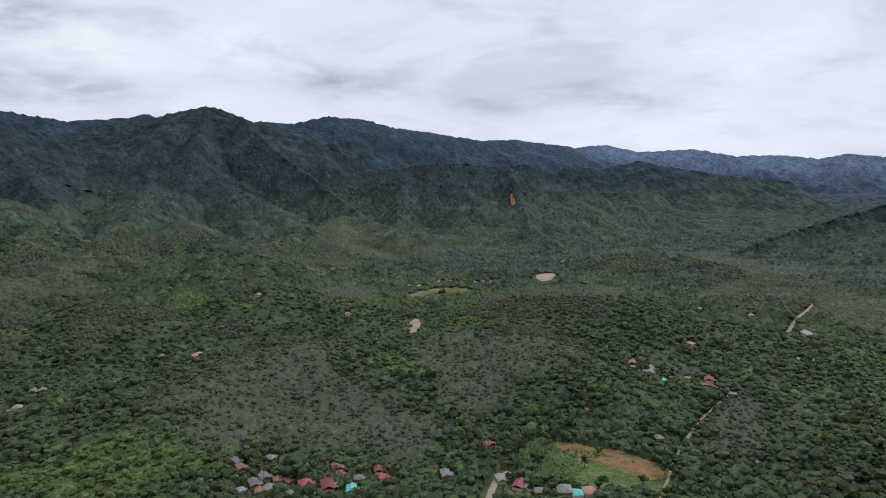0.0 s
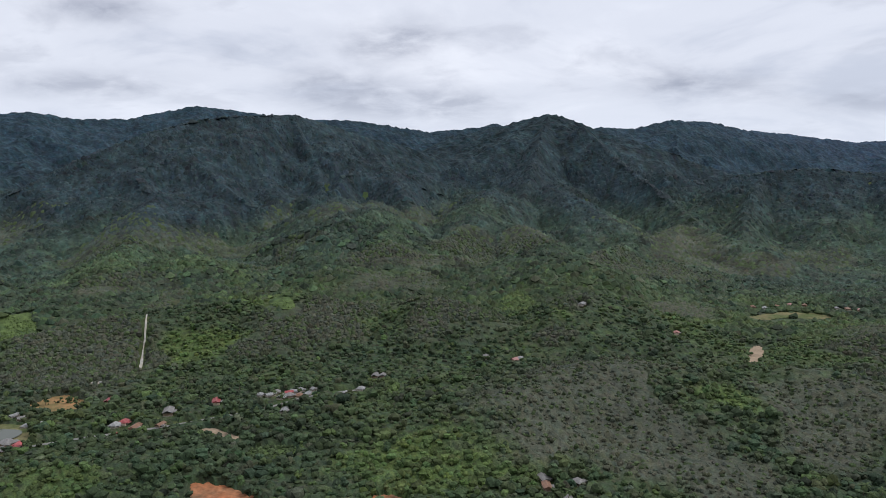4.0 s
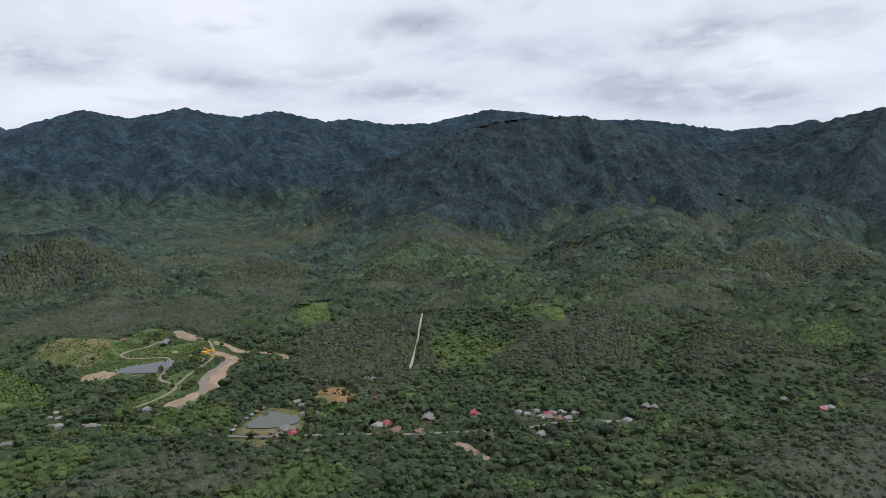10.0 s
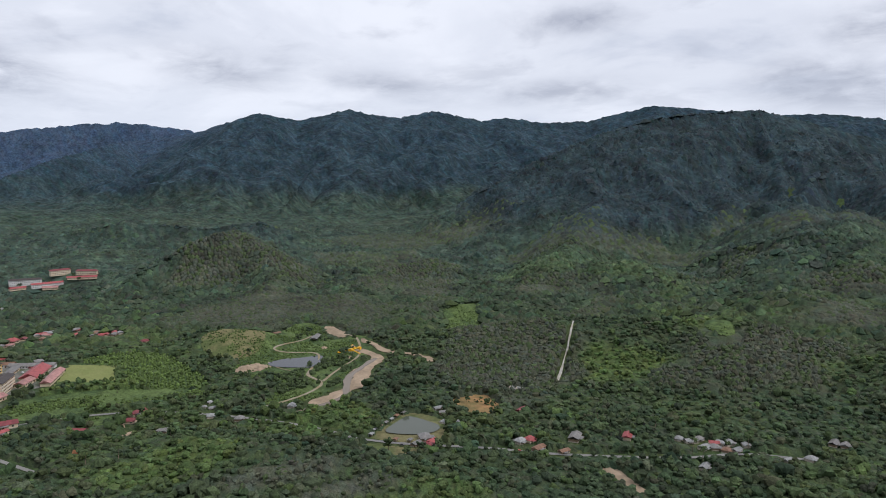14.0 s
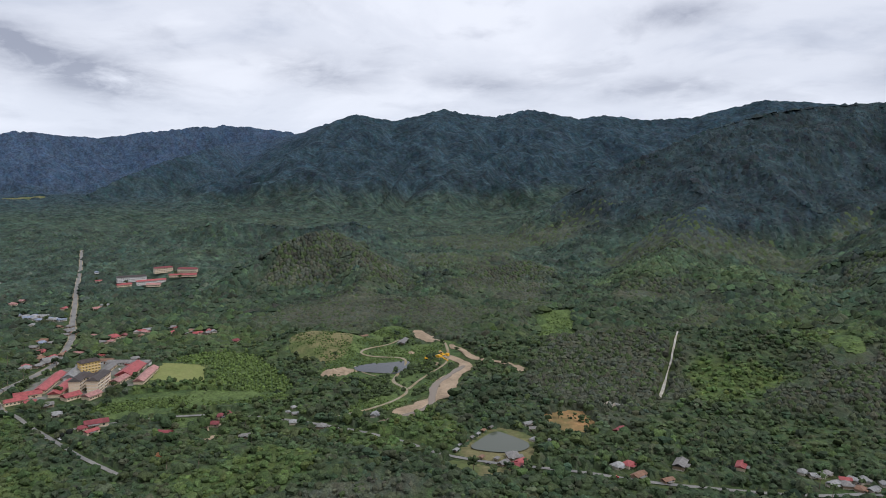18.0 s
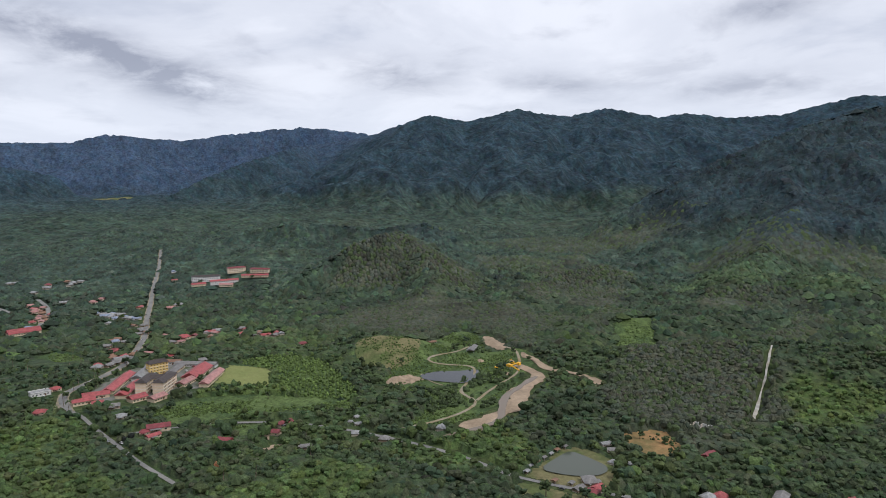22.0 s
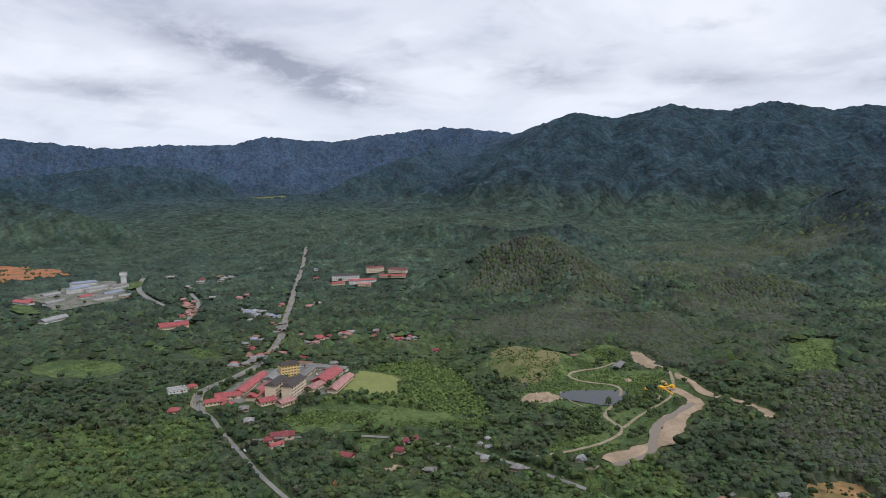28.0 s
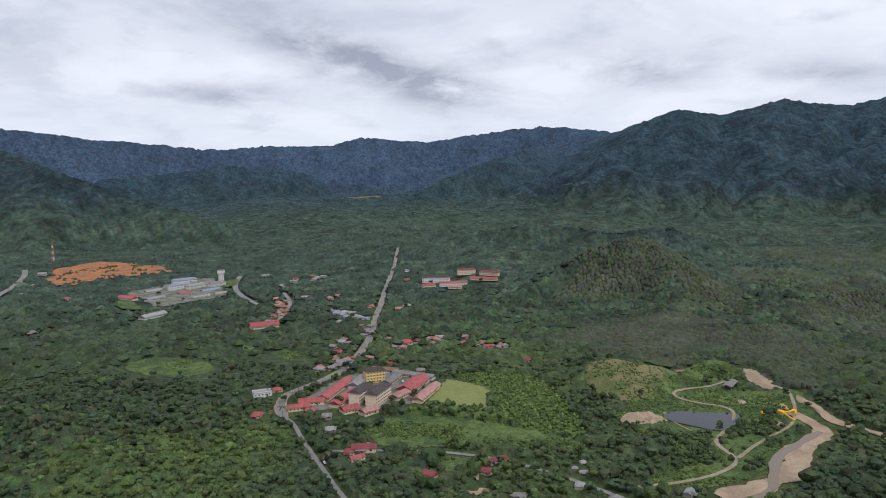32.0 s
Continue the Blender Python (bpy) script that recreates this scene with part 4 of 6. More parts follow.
def block(ax, ay, bx, by, width, storeys, roof, wall, label, hip=0.0, rise=None, category="building", windows=True, flat=False):
    """A long building along a line from a to b, with rows of windows on both sides."""
    d = Vector((bx - ax, by - ay))
    length, tall = d.length, 3.2 * storeys + 0.4
    base = new("building_block")
    x, y = (ax + bx) / 2, (ay + by) / 2
    base.matrix_basis = pose(x, y, land_at(x, y) + 0.3, 0, 0, math.degrees(math.atan2(d.y, d.x)) - 90)
    tagged(base, label, category, "large buildings")
    for k in np.linspace(0, 1, max(3, int(length / 10))):
        clear_round(ax + (bx - ax) * k, ay + (by - ay) * k, width * 0.75 + 2)
    part("wall", boxes((0, 0, tall / 2 - 0.3, width, length, tall + 0.6)), M_WALLS[wall], base)
    if flat:
        part("roof", boxes((0, 0, tall + 0.2, width + 0.6, length + 0.6, 0.4)), M_ROOFS[roof], base, ROOFS[roof][1])
        part("parapet", boxes((width / 2, 0, tall + 0.7, 0.25, length, 0.7), (-width / 2, 0, tall + 0.7, 0.25, length, 0.7)), M_WALLS[wall], base)
    else:
        part("roof", roof_mesh(length, width, tall, rise or width * 0.28, 1.0, hip), M_ROOFS[roof], base, ROOFS[roof][1])
        if not hip:
            r = (rise or width * 0.28) * 0.88
            for y in (-length / 2, length / 2 - 0.15):
                bm = bmesh.new()
                f = bm.faces.new([bm.verts.new(p) for p in ((-width / 2, y, tall - 0.05), (width / 2, y, tall - 0.05), (0, y, tall + r))])
                e = bmesh.ops.extrude_face_region(bm, geom=[f])
                bmesh.ops.translate(bm, verts=[g for g in e["geom"] if isinstance(g, bmesh.types.BMVert)], vec=(0, 0.15, 0))
                part("gable", bm, M_WALLS[wall], base)
    for s in range(1, storeys):
        part("floor_band", boxes((0, 0, 3.2 * s, width + 0.5, length + 0.3, 0.28)), M_WALLS["white"], base)
    if windows:
        step = 3.4
        for s in range(storeys):
            for y in np.arange(-length / 2 + 2, length / 2 - 1.5, step):
                for side in (-1, 1):
                    w = part("window", WINDOW, None, base, at=pose(side * (width / 2 + 0.03), y, 3.2 * s + 1.8, 0, 0, 90))
    part("door", boxes((width / 2 + 0.05, length * 0.22, 1.2, 0.1, 1.6, 2.3)), M_DOOR, base)
    return base


# the school beside the main road
for spec in (
    (-880, -9, -945, 1, 11, 1, "red", "cream", "long classroom block with a red metal roof"),
    (-862, 7, -907, 16, 11, 1, "red", "cream", "classroom block with a red metal roof beside the hostels"),
    (-869, -29, -875, -6, 10, 1, "red", "cream", "low school canteen with a red metal roof"),
    (-850, -34, -858, -16, 8, 1, "red", "cream", "small school building with a red roof near the gate"),
    (-848, 18, -858, 30, 11, 1, "red", "cream", "square school hall with a red roof"),
    (-843, 38, -856, 48, 10, 1, "salmon", "cream", "low school workshop with a faded red roof"),
    (-911, 67, -956, 79, 18, 1, "red", "cream", "school assembly hall with a broad red roof"),
    (-882, 84, -935, 97, 10, 1, "salmon", "cream", "long pink-roofed block beside the playing field"),
    (-888, 60, -915, 72, 10, 1, "salmon", "cream", "low faded red classroom block"),
    (-935, 44, -968, 52, 9, 1, "grey", "cream", "low grey-roofed teachers' block"),
    (-978, 46, -962, 92, 8, 1, "grey", "white", "long grey-roofed open car shed"),
    (-990, 20, -985, 50, 8, 1, "rust", "white", "low school store with a rusty roof"),
    (-922, 12, -960, 18, 12, 1, "white", "white", "flat pale-roofed school store"),
):
    block(*spec)
for spec in (
    (-868, 25, -898, 32, 11, 4, "dark", "cream", "four-storey cream hostel block with dark tiled roof", 4.0),
    (-864, 42, -898, 51, 11, 4, "dark", "cream", "second four-storey cream hostel block with dark tiled roof", 4.0),
    (-884, 30, -888, 50, 10, 4, "dark", "cream", "stair wing between the cream hostel blocks", 3.0),
    (-944, 20, -954, 38, 11, 4, "dark", "yellow", "four-storey yellow house block with dark roof", 3.0),
):
    block(*spec)
block(-890, -83, -899, -67, 10, 1, "white", "white", "flat-roofed low white shop house", flat=True)

# the far school
for spec in (
    (-1588, 2, -1594, 56, 10, 3, "dark", "white", "long three-storey white school block with dark roof", 4.0),
    (-1532, 42, -1548, 92, 9, 2, "red", "white", "long two-storey school block with red roof"),
    (-1606, 70, -1618, 104, 9, 3, "maroon", "cream", "three-storey cream hostel with maroon roof", 3.0),
    (-1545, 100, -1538, 150, 9, 1, "red", "cream", "low red-roofed school block"),
    (-1588, 116, -1574, 152, 9, 2, "maroon", "cream", "two-storey cream hostel with maroon roof", 3.0),
    (-1545, 6, -1556, 30, 9, 1, "red", "cream", "low red-roofed school hall"),
    (-1520, 60, -1516, 84, 10, 1, "salmon", "cream", "low faded-roofed school workshop"),
):
    block(*spec)

# the white compound by the earthworks
for spec in (
    (-1500, -474, -1540, -454, 12, 3, "blue", "white", "three-storey white block with blue-grey roof", 4.0),
    (-1518, -448, -1556, -430, 12, 2, "white", "white", "two-storey white block with a pale roof", 3.0),
    (-1450, -432, -1474, -421, 10, 1, "red", "white", "small red-roofed block of the white compound"),
    (-1430, -395, -1455, -378, 11, 2, "grey", "white", "two-storey white block with grey roof", 3.0),
    (-1390, -462, -1425, -449, 10, 1, "white", "white", "low white block with a pale roof"),
    (-1584, -510, -1618, -476, 12, 2, "blue", "white", "two-storey white ward block with blue-grey roof", 3.0),
    (-1457, -366, -1475, -350, 9, 1, "white", "cream", "low pale block at the yard edge"),
    (-1418, -525, -1400, -488, 12, 1, "red", "white", "low red-roofed store near the compound"),
    (-1548, -416, -1580, -400, 11, 2, "grey", "white", "long two-storey white block with grey roof", 3.0),
    (-1468, -505, -1500, -492, 10, 1, "white", "white", "low white wing with a pale roof"),
    (-1482, -402, -1520, -386, 10, 1, "blue", "white", "low white wing with blue-grey roof"),
    (-1580, -450, -1610, -436, 10, 1, "grey", "white", "low grey-roofed store of the white compound"),
    (-1241, -390, -1282, -375, 14, 1, "white", "white", "long pale-roofed shed among trees"),
    (-1193, -200, -1214, -166, 18, 1, "red", "cream", "large red-roofed hall beside the lane"),
):
    block(*spec)


def water_tower(x, y):
    base = new("water_tower")
    base.location = (x, y, land_at(x, y))
    tagged(base, "tall white concrete water tower", "tower")
    part("shaft", boxes((0, 0, 11, 8, 8, 22.4)), M_WALLS["white"], base)
    part("tank", boxes((0, 0, 25, 11, 11, 6)), M_WALLS["white"], base)
    part("roof", boxes((0, 0, 28.3, 11.6, 11.6, 0.6)), M_ROOFS["grey"], base)
    for k in range(5):
        part("window", WINDOW, None, base, at=pose(4.05, 0, 3 + 4 * k, 0, 0, 90))
    part("band", boxes((0, 0, 21.9, 11.4, 11.4, 0.5)), M_WALLS["block"], base)


def radio_mast(x, y):
    base = new("radio_mast")
    base.location = (x, y, land_at(x, y))
    tagged(base, "red and white lattice radio mast", "mast")
    for k in range(7):
        z0, z1 = 2 + 7.5 * k, 2 + 7.5 * (k + 1)
        w0, w1 = 2.6 - 0.3 * k, 2.6 - 0.3 * (k + 1)
        bm = bmesh.new()
        c0 = [(sx * w0, sy * w0, z0) for sx, sy in ((-1, -1), (1, -1), (1, 1), (-1, 1))]
        c1 = [(sx * w1, sy * w1, z1) for sx, sy in ((-1, -1), (1, -1), (1, 1), (-1, 1))]
        for i in range(4):
            rod(bm, c0[i], c1[i], 0.22, sides=5)
            rod(bm, c0[i], c1[(i + 1) % 4], 0.14, sides=5)
            rod(bm, c1[i], c1[(i + 1) % 4], 0.14, sides=5)
        part("mast_section", bm, M_RED if k % 2 == 0 else M_WALLS["white"], base)
    part("footing", boxes((0, 0, 1, 7, 7, 2.2)), M_WALLS["block"], base)
    part("antenna", rod(bmesh.new(), (0, 0, 54), (0, 0, 62), 0.15), M_STEEL, base)
    part("dish", rod(bmesh.new(), (1.4, 0, 44), (1.9, 0, 44), 1.2, 1.2, 12), M_WALLS["white"], base)


water_tower(-1594, -411)
radio_mast(-1857, -952)


def bare_house(x, y, turn):
    """An unfinished house: walls with openings and no roof."""
    base = new("unfinished_house")
    base.matrix_basis = pose(x, y, land_at(x, y) + 0.2, 0, 0, turn)
    tagged(base, "pale unfinished block house without a roof", "house")
    for k, (px, py, a, b) in enumerate(((0, -6, 18, 0.3), (0, 6, 18, 0.3), (-9, 0, 0.3, 12), (9, 0, 0.3, 12), (-2, 0, 0.3, 12), (4, 0, 0.3, 12))):
        along = a > b
        n = 5 if along else 3
        for i in range(n):
            off = ((i + 0.5) / n - 0.5) * max(a, b)
            w = max(a, b) / n
            tall = 3.4 if i % 2 == 0 else 1.1
            part("wall", boxes((px + (off if along else 0), py + (0 if along else off), tall / 2, w if along else 0.3, 0.3 if along else w, tall)), M_WALLS["white" if k % 2 else "block"], base)
    part("slab", boxes((0, 0, 0.05, 19, 13, 0.4)), M_YARD, base)
    CLEAR_HOUSES.append((x, y, 14))


bare_house(-647, 519, 35)

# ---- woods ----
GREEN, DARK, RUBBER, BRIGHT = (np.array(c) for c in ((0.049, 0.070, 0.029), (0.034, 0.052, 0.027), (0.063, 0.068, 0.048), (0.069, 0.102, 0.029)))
# forest colours with blue distance haze put in, near slopes to farthest ranges
HAZE_SLOPE, HAZE_UPLAND, HAZE_FAR_RANGE, HAZE_FARTHEST = (np.array(c) for c in ((0.0245, 0.040, 0.045), (0.0265, 0.047, 0.061), (0.042, 0.066, 0.105), (0.105, 0.145, 0.22)))
# plantations of grey rubber trees: x, y, radii, turn in degrees
RUBBERS = [(-163, 643, 98, 101, 104), (-86, 598, 58, 65, 98), (-180, 712, 74, 69, 104), (-34, 563, 44, 27, 93), (48, 733, 66, 72, 86), (114, 799, 111, 55, 81), (28, 660, 55, 43, 87), (189, 1057, 115, 101, 79), (77, 965, 24, 40, 85), (252, 579, 81, 20, 66), (496, 1203, 90, 42, 67), (381, 1468, 46, 126, 75), (590, 1571, 158, 85, 69), (-645, 1216, 42, 125, 118)]
RUBBERS += [(-561, 759, 54, 77, 126), (-564, 828, 38, 57, 124), (-599, 990, 22, 57, 121), (-421, 847, 39, 39, 116), (-240, 1769, 168, 89, 97), (-64, 1639, 51, 109, 92), (-530, 1500, 62, 52, 109), (-950, 1355, 58, 55, 125), (-155, 1145, 58, 38, 97), (-767, 596, 148, 75, 145), (-853, 585, 104, 39, 148), (-1309, 712, 160, 72, 153), (-1287, 1119, 68, 69, 140), (-1706, 1082, 43, 50, 149)]
RUBBERS += [(-959, 1355, 43, 46, 126), (-549, 734, 31, 57, 129), (-583, 678, 35, 28, 133), (-632, 1041, 90, 50, 122), (-411, 919, 105, 44, 115), (-430, 876, 18, 30, 117), (-561, 1546, 116, 51, 110), (-641, 1389, 43, 61, 115), (-315, 1368, 75, 116, 103), (-209, 1458, 88, 47, 98), (-286, 1026, 103, 31, 106), (-257, 851, 20, 27, 107), (-1453, 385, 77, 130, 169), (-1372, 329, 36, 68, 170)]
RUBBERS += [(-1399, 478, 130, 68, 165), (-1151, 393, 85, 86, 165), (-1123, 335, 81, 73, 168), (-1095, 503, 48, 57, 159), (-1189, 668, 106, 65, 154), (-1235, 621, 76, 64, 157), (-1064, 831, 26, 42, 145), (-1292, 1111, 94, 79, 141), (-1665, 1099, 46, 79, 148), (-964, 1355, 47, 64, 126), (-565, 735, 61, 40, 130), (-604, 1024, 51, 52, 121), (-557, 809, 43, 43, 126), (-671, 1201, 20, 84, 120)]
RUBBERS += [(-422, 832, 44, 33, 117), (-1275, 1117, 94, 74, 140), (-1643, 1012, 97, 105, 150), (-1233, 656, 109, 63, 155), (-1121, 364, 94, 68, 168), (-529, 235, 17, 63, 163), (-492, 267, 14, 39, 161)]
DARKS = [(-1930, 260, 90, 380, 5), (-1420, 180, 120, 60, 60), (-1080, -330, 260, 260, 0), (-1700, 600, 150, 80, 30), (-700, 420, 130, 60, 40), (-950, 520, 60, 90, 60), (-1250, 250, 120, 110, 0), (1040, 1600, 250, 200, 0), (-100, 2250, 220, 300, 90)]
# bright bushes and scrub
BRIGHTS = [(-43, 705, 24, 46, 93), (7, 674, 42, 22, 89), (-835, 1391, 130, 79, 121), (-690, 1638, 78, 89, 113), (-480, 1914, 149, 81, 104), (-1004, 1305, 31, 41, 127), (-390, 1072, 68, 38, 110), (-203, 516, 20, 27, 111), (-649, 646, 65, 55, 138), (-637, 693, 38, 44, 135), (-1152, 908, 86, 81, 143), (-1093, 1048, 97, 64, 138), (-827, 1339, 73, 50, 122), (-748, 1636, 156, 86, 115)]
BRIGHTS += [(-640, 300, 45, 45, 150), (-668, 330, 40, 30, 150)]
BRIGHTS += [(-527, 1811, 55, 91, 106), (-960, 1061, 80, 33, 133), (-404, 1095, 38, 23, 111), (-287, 984, 103, 22, 107), (-1093, 1039, 105, 98, 138), (-1171, 905, 79, 57, 145), (-1022, 1311, 33, 52, 129), (-1333, 638, 27, 46, 157), (-1162, 893, 73, 95, 144), (-1035, 974, 20, 61, 138), (-1332, 632, 32, 43, 158), (-689, -60, 110, 95, -156), (-594, 170, 35, 48, 177), (-250, 480, 90, 60, 20)]
BRIGHTS += [(-451, 316, 22, 55, 152), (-640, 20, 45, 33, 13), (-840, 120, 50, 90, 80), (23, 597, 21, 12, 88)]


def blob(x, y, spec):
    cx, cy, a, b, turn = spec
    c, s = math.cos(radians(turn)), math.sin(radians(turn))
    u, v = (x - cx) * c + (y - cy) * s, -(x - cx) * s + (y - cy) * c
    return 1 - np.sqrt((u / a) ** 2 + (v / b) ** 2)


def cover(x, y, z):
    """The kinds of wood at a place: shares of rubber and bright scrub, and how far it is mountain forest tinted by
    haze.
    """
    n1, n2 = fractal(x, y, 210, 61, 4) + 0.16 * (knolls(x, y) - 0.4), fractal(x, y, 170, 71, 4)
    z = z + 130 * (fractal(x, y, 260, 77, 3) - 0.5)
    far = np.hypot(x + 60, y - 80)
    hill = ease(far, 650, 1000) * (1 - ease(z, 100, 190)) * ease(y - 0.15 * x, 350, 650)
    rubber = 0.8 * ease(n1, 0.60, 0.65) * hill * (1 - 0.5 * ease(far, 1700, 2300))
    bright = 0.8 * ease(n2, 0.58, 0.66) * (0.35 + 0.65 * hill) * (1 - ease(far, 1700, 2200))
    rough = (n2 - 0.5) * 1.1 + (fractal(x, y, 34, 66, 3) - 0.5) * 1.1
    for spec in BRIGHTS:
        bright = np.maximum(bright, ease(blob(x, y, spec) + rough, -0.08, 0.22))
        rubber = rubber * (1 - ease(blob(x, y, spec) + rough, -0.08, 0.22))
    dark = np.zeros_like(x)
    for spec in DARKS:
        k = ease(blob(x, y, spec) + rough, 0.0, 0.2)
        rubber, bright, dark = rubber * (1 - k), bright * (1 - k), np.maximum(dark, k)
    for spec in RUBBERS:
        k = ease(blob(x, y, spec) + rough, -0.32, 0.36)
        rubber, bright = np.maximum(rubber, k), bright * (1 - k)
    return rubber, bright, ease(z, 60, 170) * ease(far, 1250, 1700), dark * (1 - rubber)


def wood_colour(x, y, z, rng):
    rubber, bright, mountain, dark = (v[:, None] for v in cover(x, y, z))
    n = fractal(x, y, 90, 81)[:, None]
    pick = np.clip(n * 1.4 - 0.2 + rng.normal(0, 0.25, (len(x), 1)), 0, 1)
    # shade painted in: wood colour darker in the hollows of the knolls, for relief
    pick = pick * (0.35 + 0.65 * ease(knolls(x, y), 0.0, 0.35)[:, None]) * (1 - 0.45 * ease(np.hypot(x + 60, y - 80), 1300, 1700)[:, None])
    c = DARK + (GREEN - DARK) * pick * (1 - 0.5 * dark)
    kind = rng.uniform(0, 1, (len(x), 1))
    c = np.where(kind < 0.10, c * 0.5 + RUBBER * 0.5, np.where(kind > 0.93, c * 0.4 + BRIGHT * 0.6, c))
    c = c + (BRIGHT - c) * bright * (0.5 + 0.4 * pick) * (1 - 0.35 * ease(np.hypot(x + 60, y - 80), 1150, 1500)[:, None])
    c = c + (RUBBER * (0.8 + 0.4 * n) - c) * rubber * (0.62 + 0.3 * (kind > 0.2))
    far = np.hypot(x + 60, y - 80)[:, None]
    # haze painted into the mountain forest colour, bluer with distance
    high = HAZE_SLOPE + (HAZE_UPLAND - HAZE_SLOPE) * ease(far, 2500, 3600)
    high = high + (HAZE_FAR_RANGE - high) * ease(far, 3950, 4600)
    high = high + (HAZE_FARTHEST - high) * (ease(far, 4450, 4700) * ease(x[:, None], 500, 1100))
    # haze tint also painted into the woods from 950 m out, least on rubber
    c = c + (HAZE_SLOPE * 1.7 - c) * 0.34 * ease(far, 950, 1600) * (1 - 0.8 * rubber)
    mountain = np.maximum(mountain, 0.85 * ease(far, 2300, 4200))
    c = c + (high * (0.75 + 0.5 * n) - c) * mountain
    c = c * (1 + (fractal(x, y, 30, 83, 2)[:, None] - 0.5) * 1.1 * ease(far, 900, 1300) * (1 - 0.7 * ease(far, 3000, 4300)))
    c = c * (1 + np.where(kind < 0.5, 1, -1) * np.array([0.10, 0.0, -0.06]) * rng.uniform(0, 1, (len(x), 1)))
    return np.maximum(c * (1 + rng.normal(0, 0.20, (len(x), 1)) * (1 - 0.7 * rubber) * (1 - 0.3 * ease(far, 1200, 2500) - 0.45 * ease(far, 3000, 4300))) + rng.normal(0, 0.002, (len(x), 3)), 0.012), rubber[:, 0]


def open_ground(x, y, grow=0.0):
    hit = np.zeros(len(x), bool)
    for edge in CLEAR:
        hit |= inside(x, y, edge)
    for line, half in LANES:
        near = np.nonzero((x > line[:, 0].min() - 30) & (x < line[:, 0].max() + 30) & (y > line[:, 1].min() - 30) & (y < line[:, 1].max() + 30))[0]
        if len(near):
            hit[near] |= away(x[near], y[near], line) < half + grow
    for cx, cy, r in CLEAR_HOUSES:
        near = np.nonzero((np.abs(x - cx) < r + 4) & (np.abs(y - cy) < r + 4))[0]
        hit[near] |= np.hypot(x[near] - cx, y[near] - cy) < r
    return hit


def low_growth(x, y):
    hit = np.zeros(len(x), bool)
    for cx, cy, r in LOW_GROWTH:
        near = np.nonzero((np.abs(x - cx) < r) & (np.abs(y - cy) < r))[0]
        hit[near] |= np.hypot(x[near] - cx, y[near] - cy) < r
    return hit


# far woods: one rough sheet of crowns over the hills
def far_woods():
    rng = np.random.default_rng(3)
    heads = np.radians(np.linspace(-40, 135, 780))
    radii = np.concatenate([np.arange(1240, 2500, 17.0), np.geomspace(2500, 4840, 200)])
    r, h = np.meshgrid(radii, heads, indexing="ij")
    r = (r * (1 + rng.normal(0, 0.0007, r.shape))).ravel()
    h = (h + rng.normal(0, 0.0007, h.shape)).ravel()
    x, y = MIDDLE[0] - r * np.sin(h), MIDDLE[1] + r * np.cos(h)
    z = land(x, y)
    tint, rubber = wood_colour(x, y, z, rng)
    bare = open_ground(x, y, 3.0)
    low = low_growth(x, y)
    lumps = (7 * value_noise(x, y, 15, 91) + 6 * value_noise(x, y, 38, 92) + rng.uniform(0, 4, len(x))) * (1 - 0.5 * ease(r, 3900, 4600))
    edge = np.where(r < 1270, -6.0, 1.4 + 2.6 * ease(r, 2300, 2600))
    lumps = lumps * (0.25 + 0.75 * ease(r, 2300, 2600))
    top = np.where(bare, z - 2.0, z + np.where(low, 0.5, edge + lumps * (1 - 0.35 * rubber)))
    r_, c_ = np.meshgrid(np.arange(len(radii) - 1), np.arange(len(heads) - 1), indexing="ij")
    n = len(heads)
    quads = np.stack([r_ * n + c_, (r_ + 1) * n + c_, (r_ + 1) * n + c_ + 1, r_ * n + c_ + 1], -1).reshape(-1, 4)
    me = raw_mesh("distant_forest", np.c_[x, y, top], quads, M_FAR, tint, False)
    tagged(new("distant_forest", me), "dense green forest over far hills and mountains", "forest", kind="stuff")


def unit_ball():
    bm = bmesh.new()
    bmesh.ops.create_icosphere(bm, subdivisions=1, radius=1.0)
    v, f = np.array([p.co[:] for p in bm.verts]), np.array([[q.index for q in p.verts] for p in bm.faces])
    bm.free()
    return v, f


BALL_V, BALL_F = unit_ball()


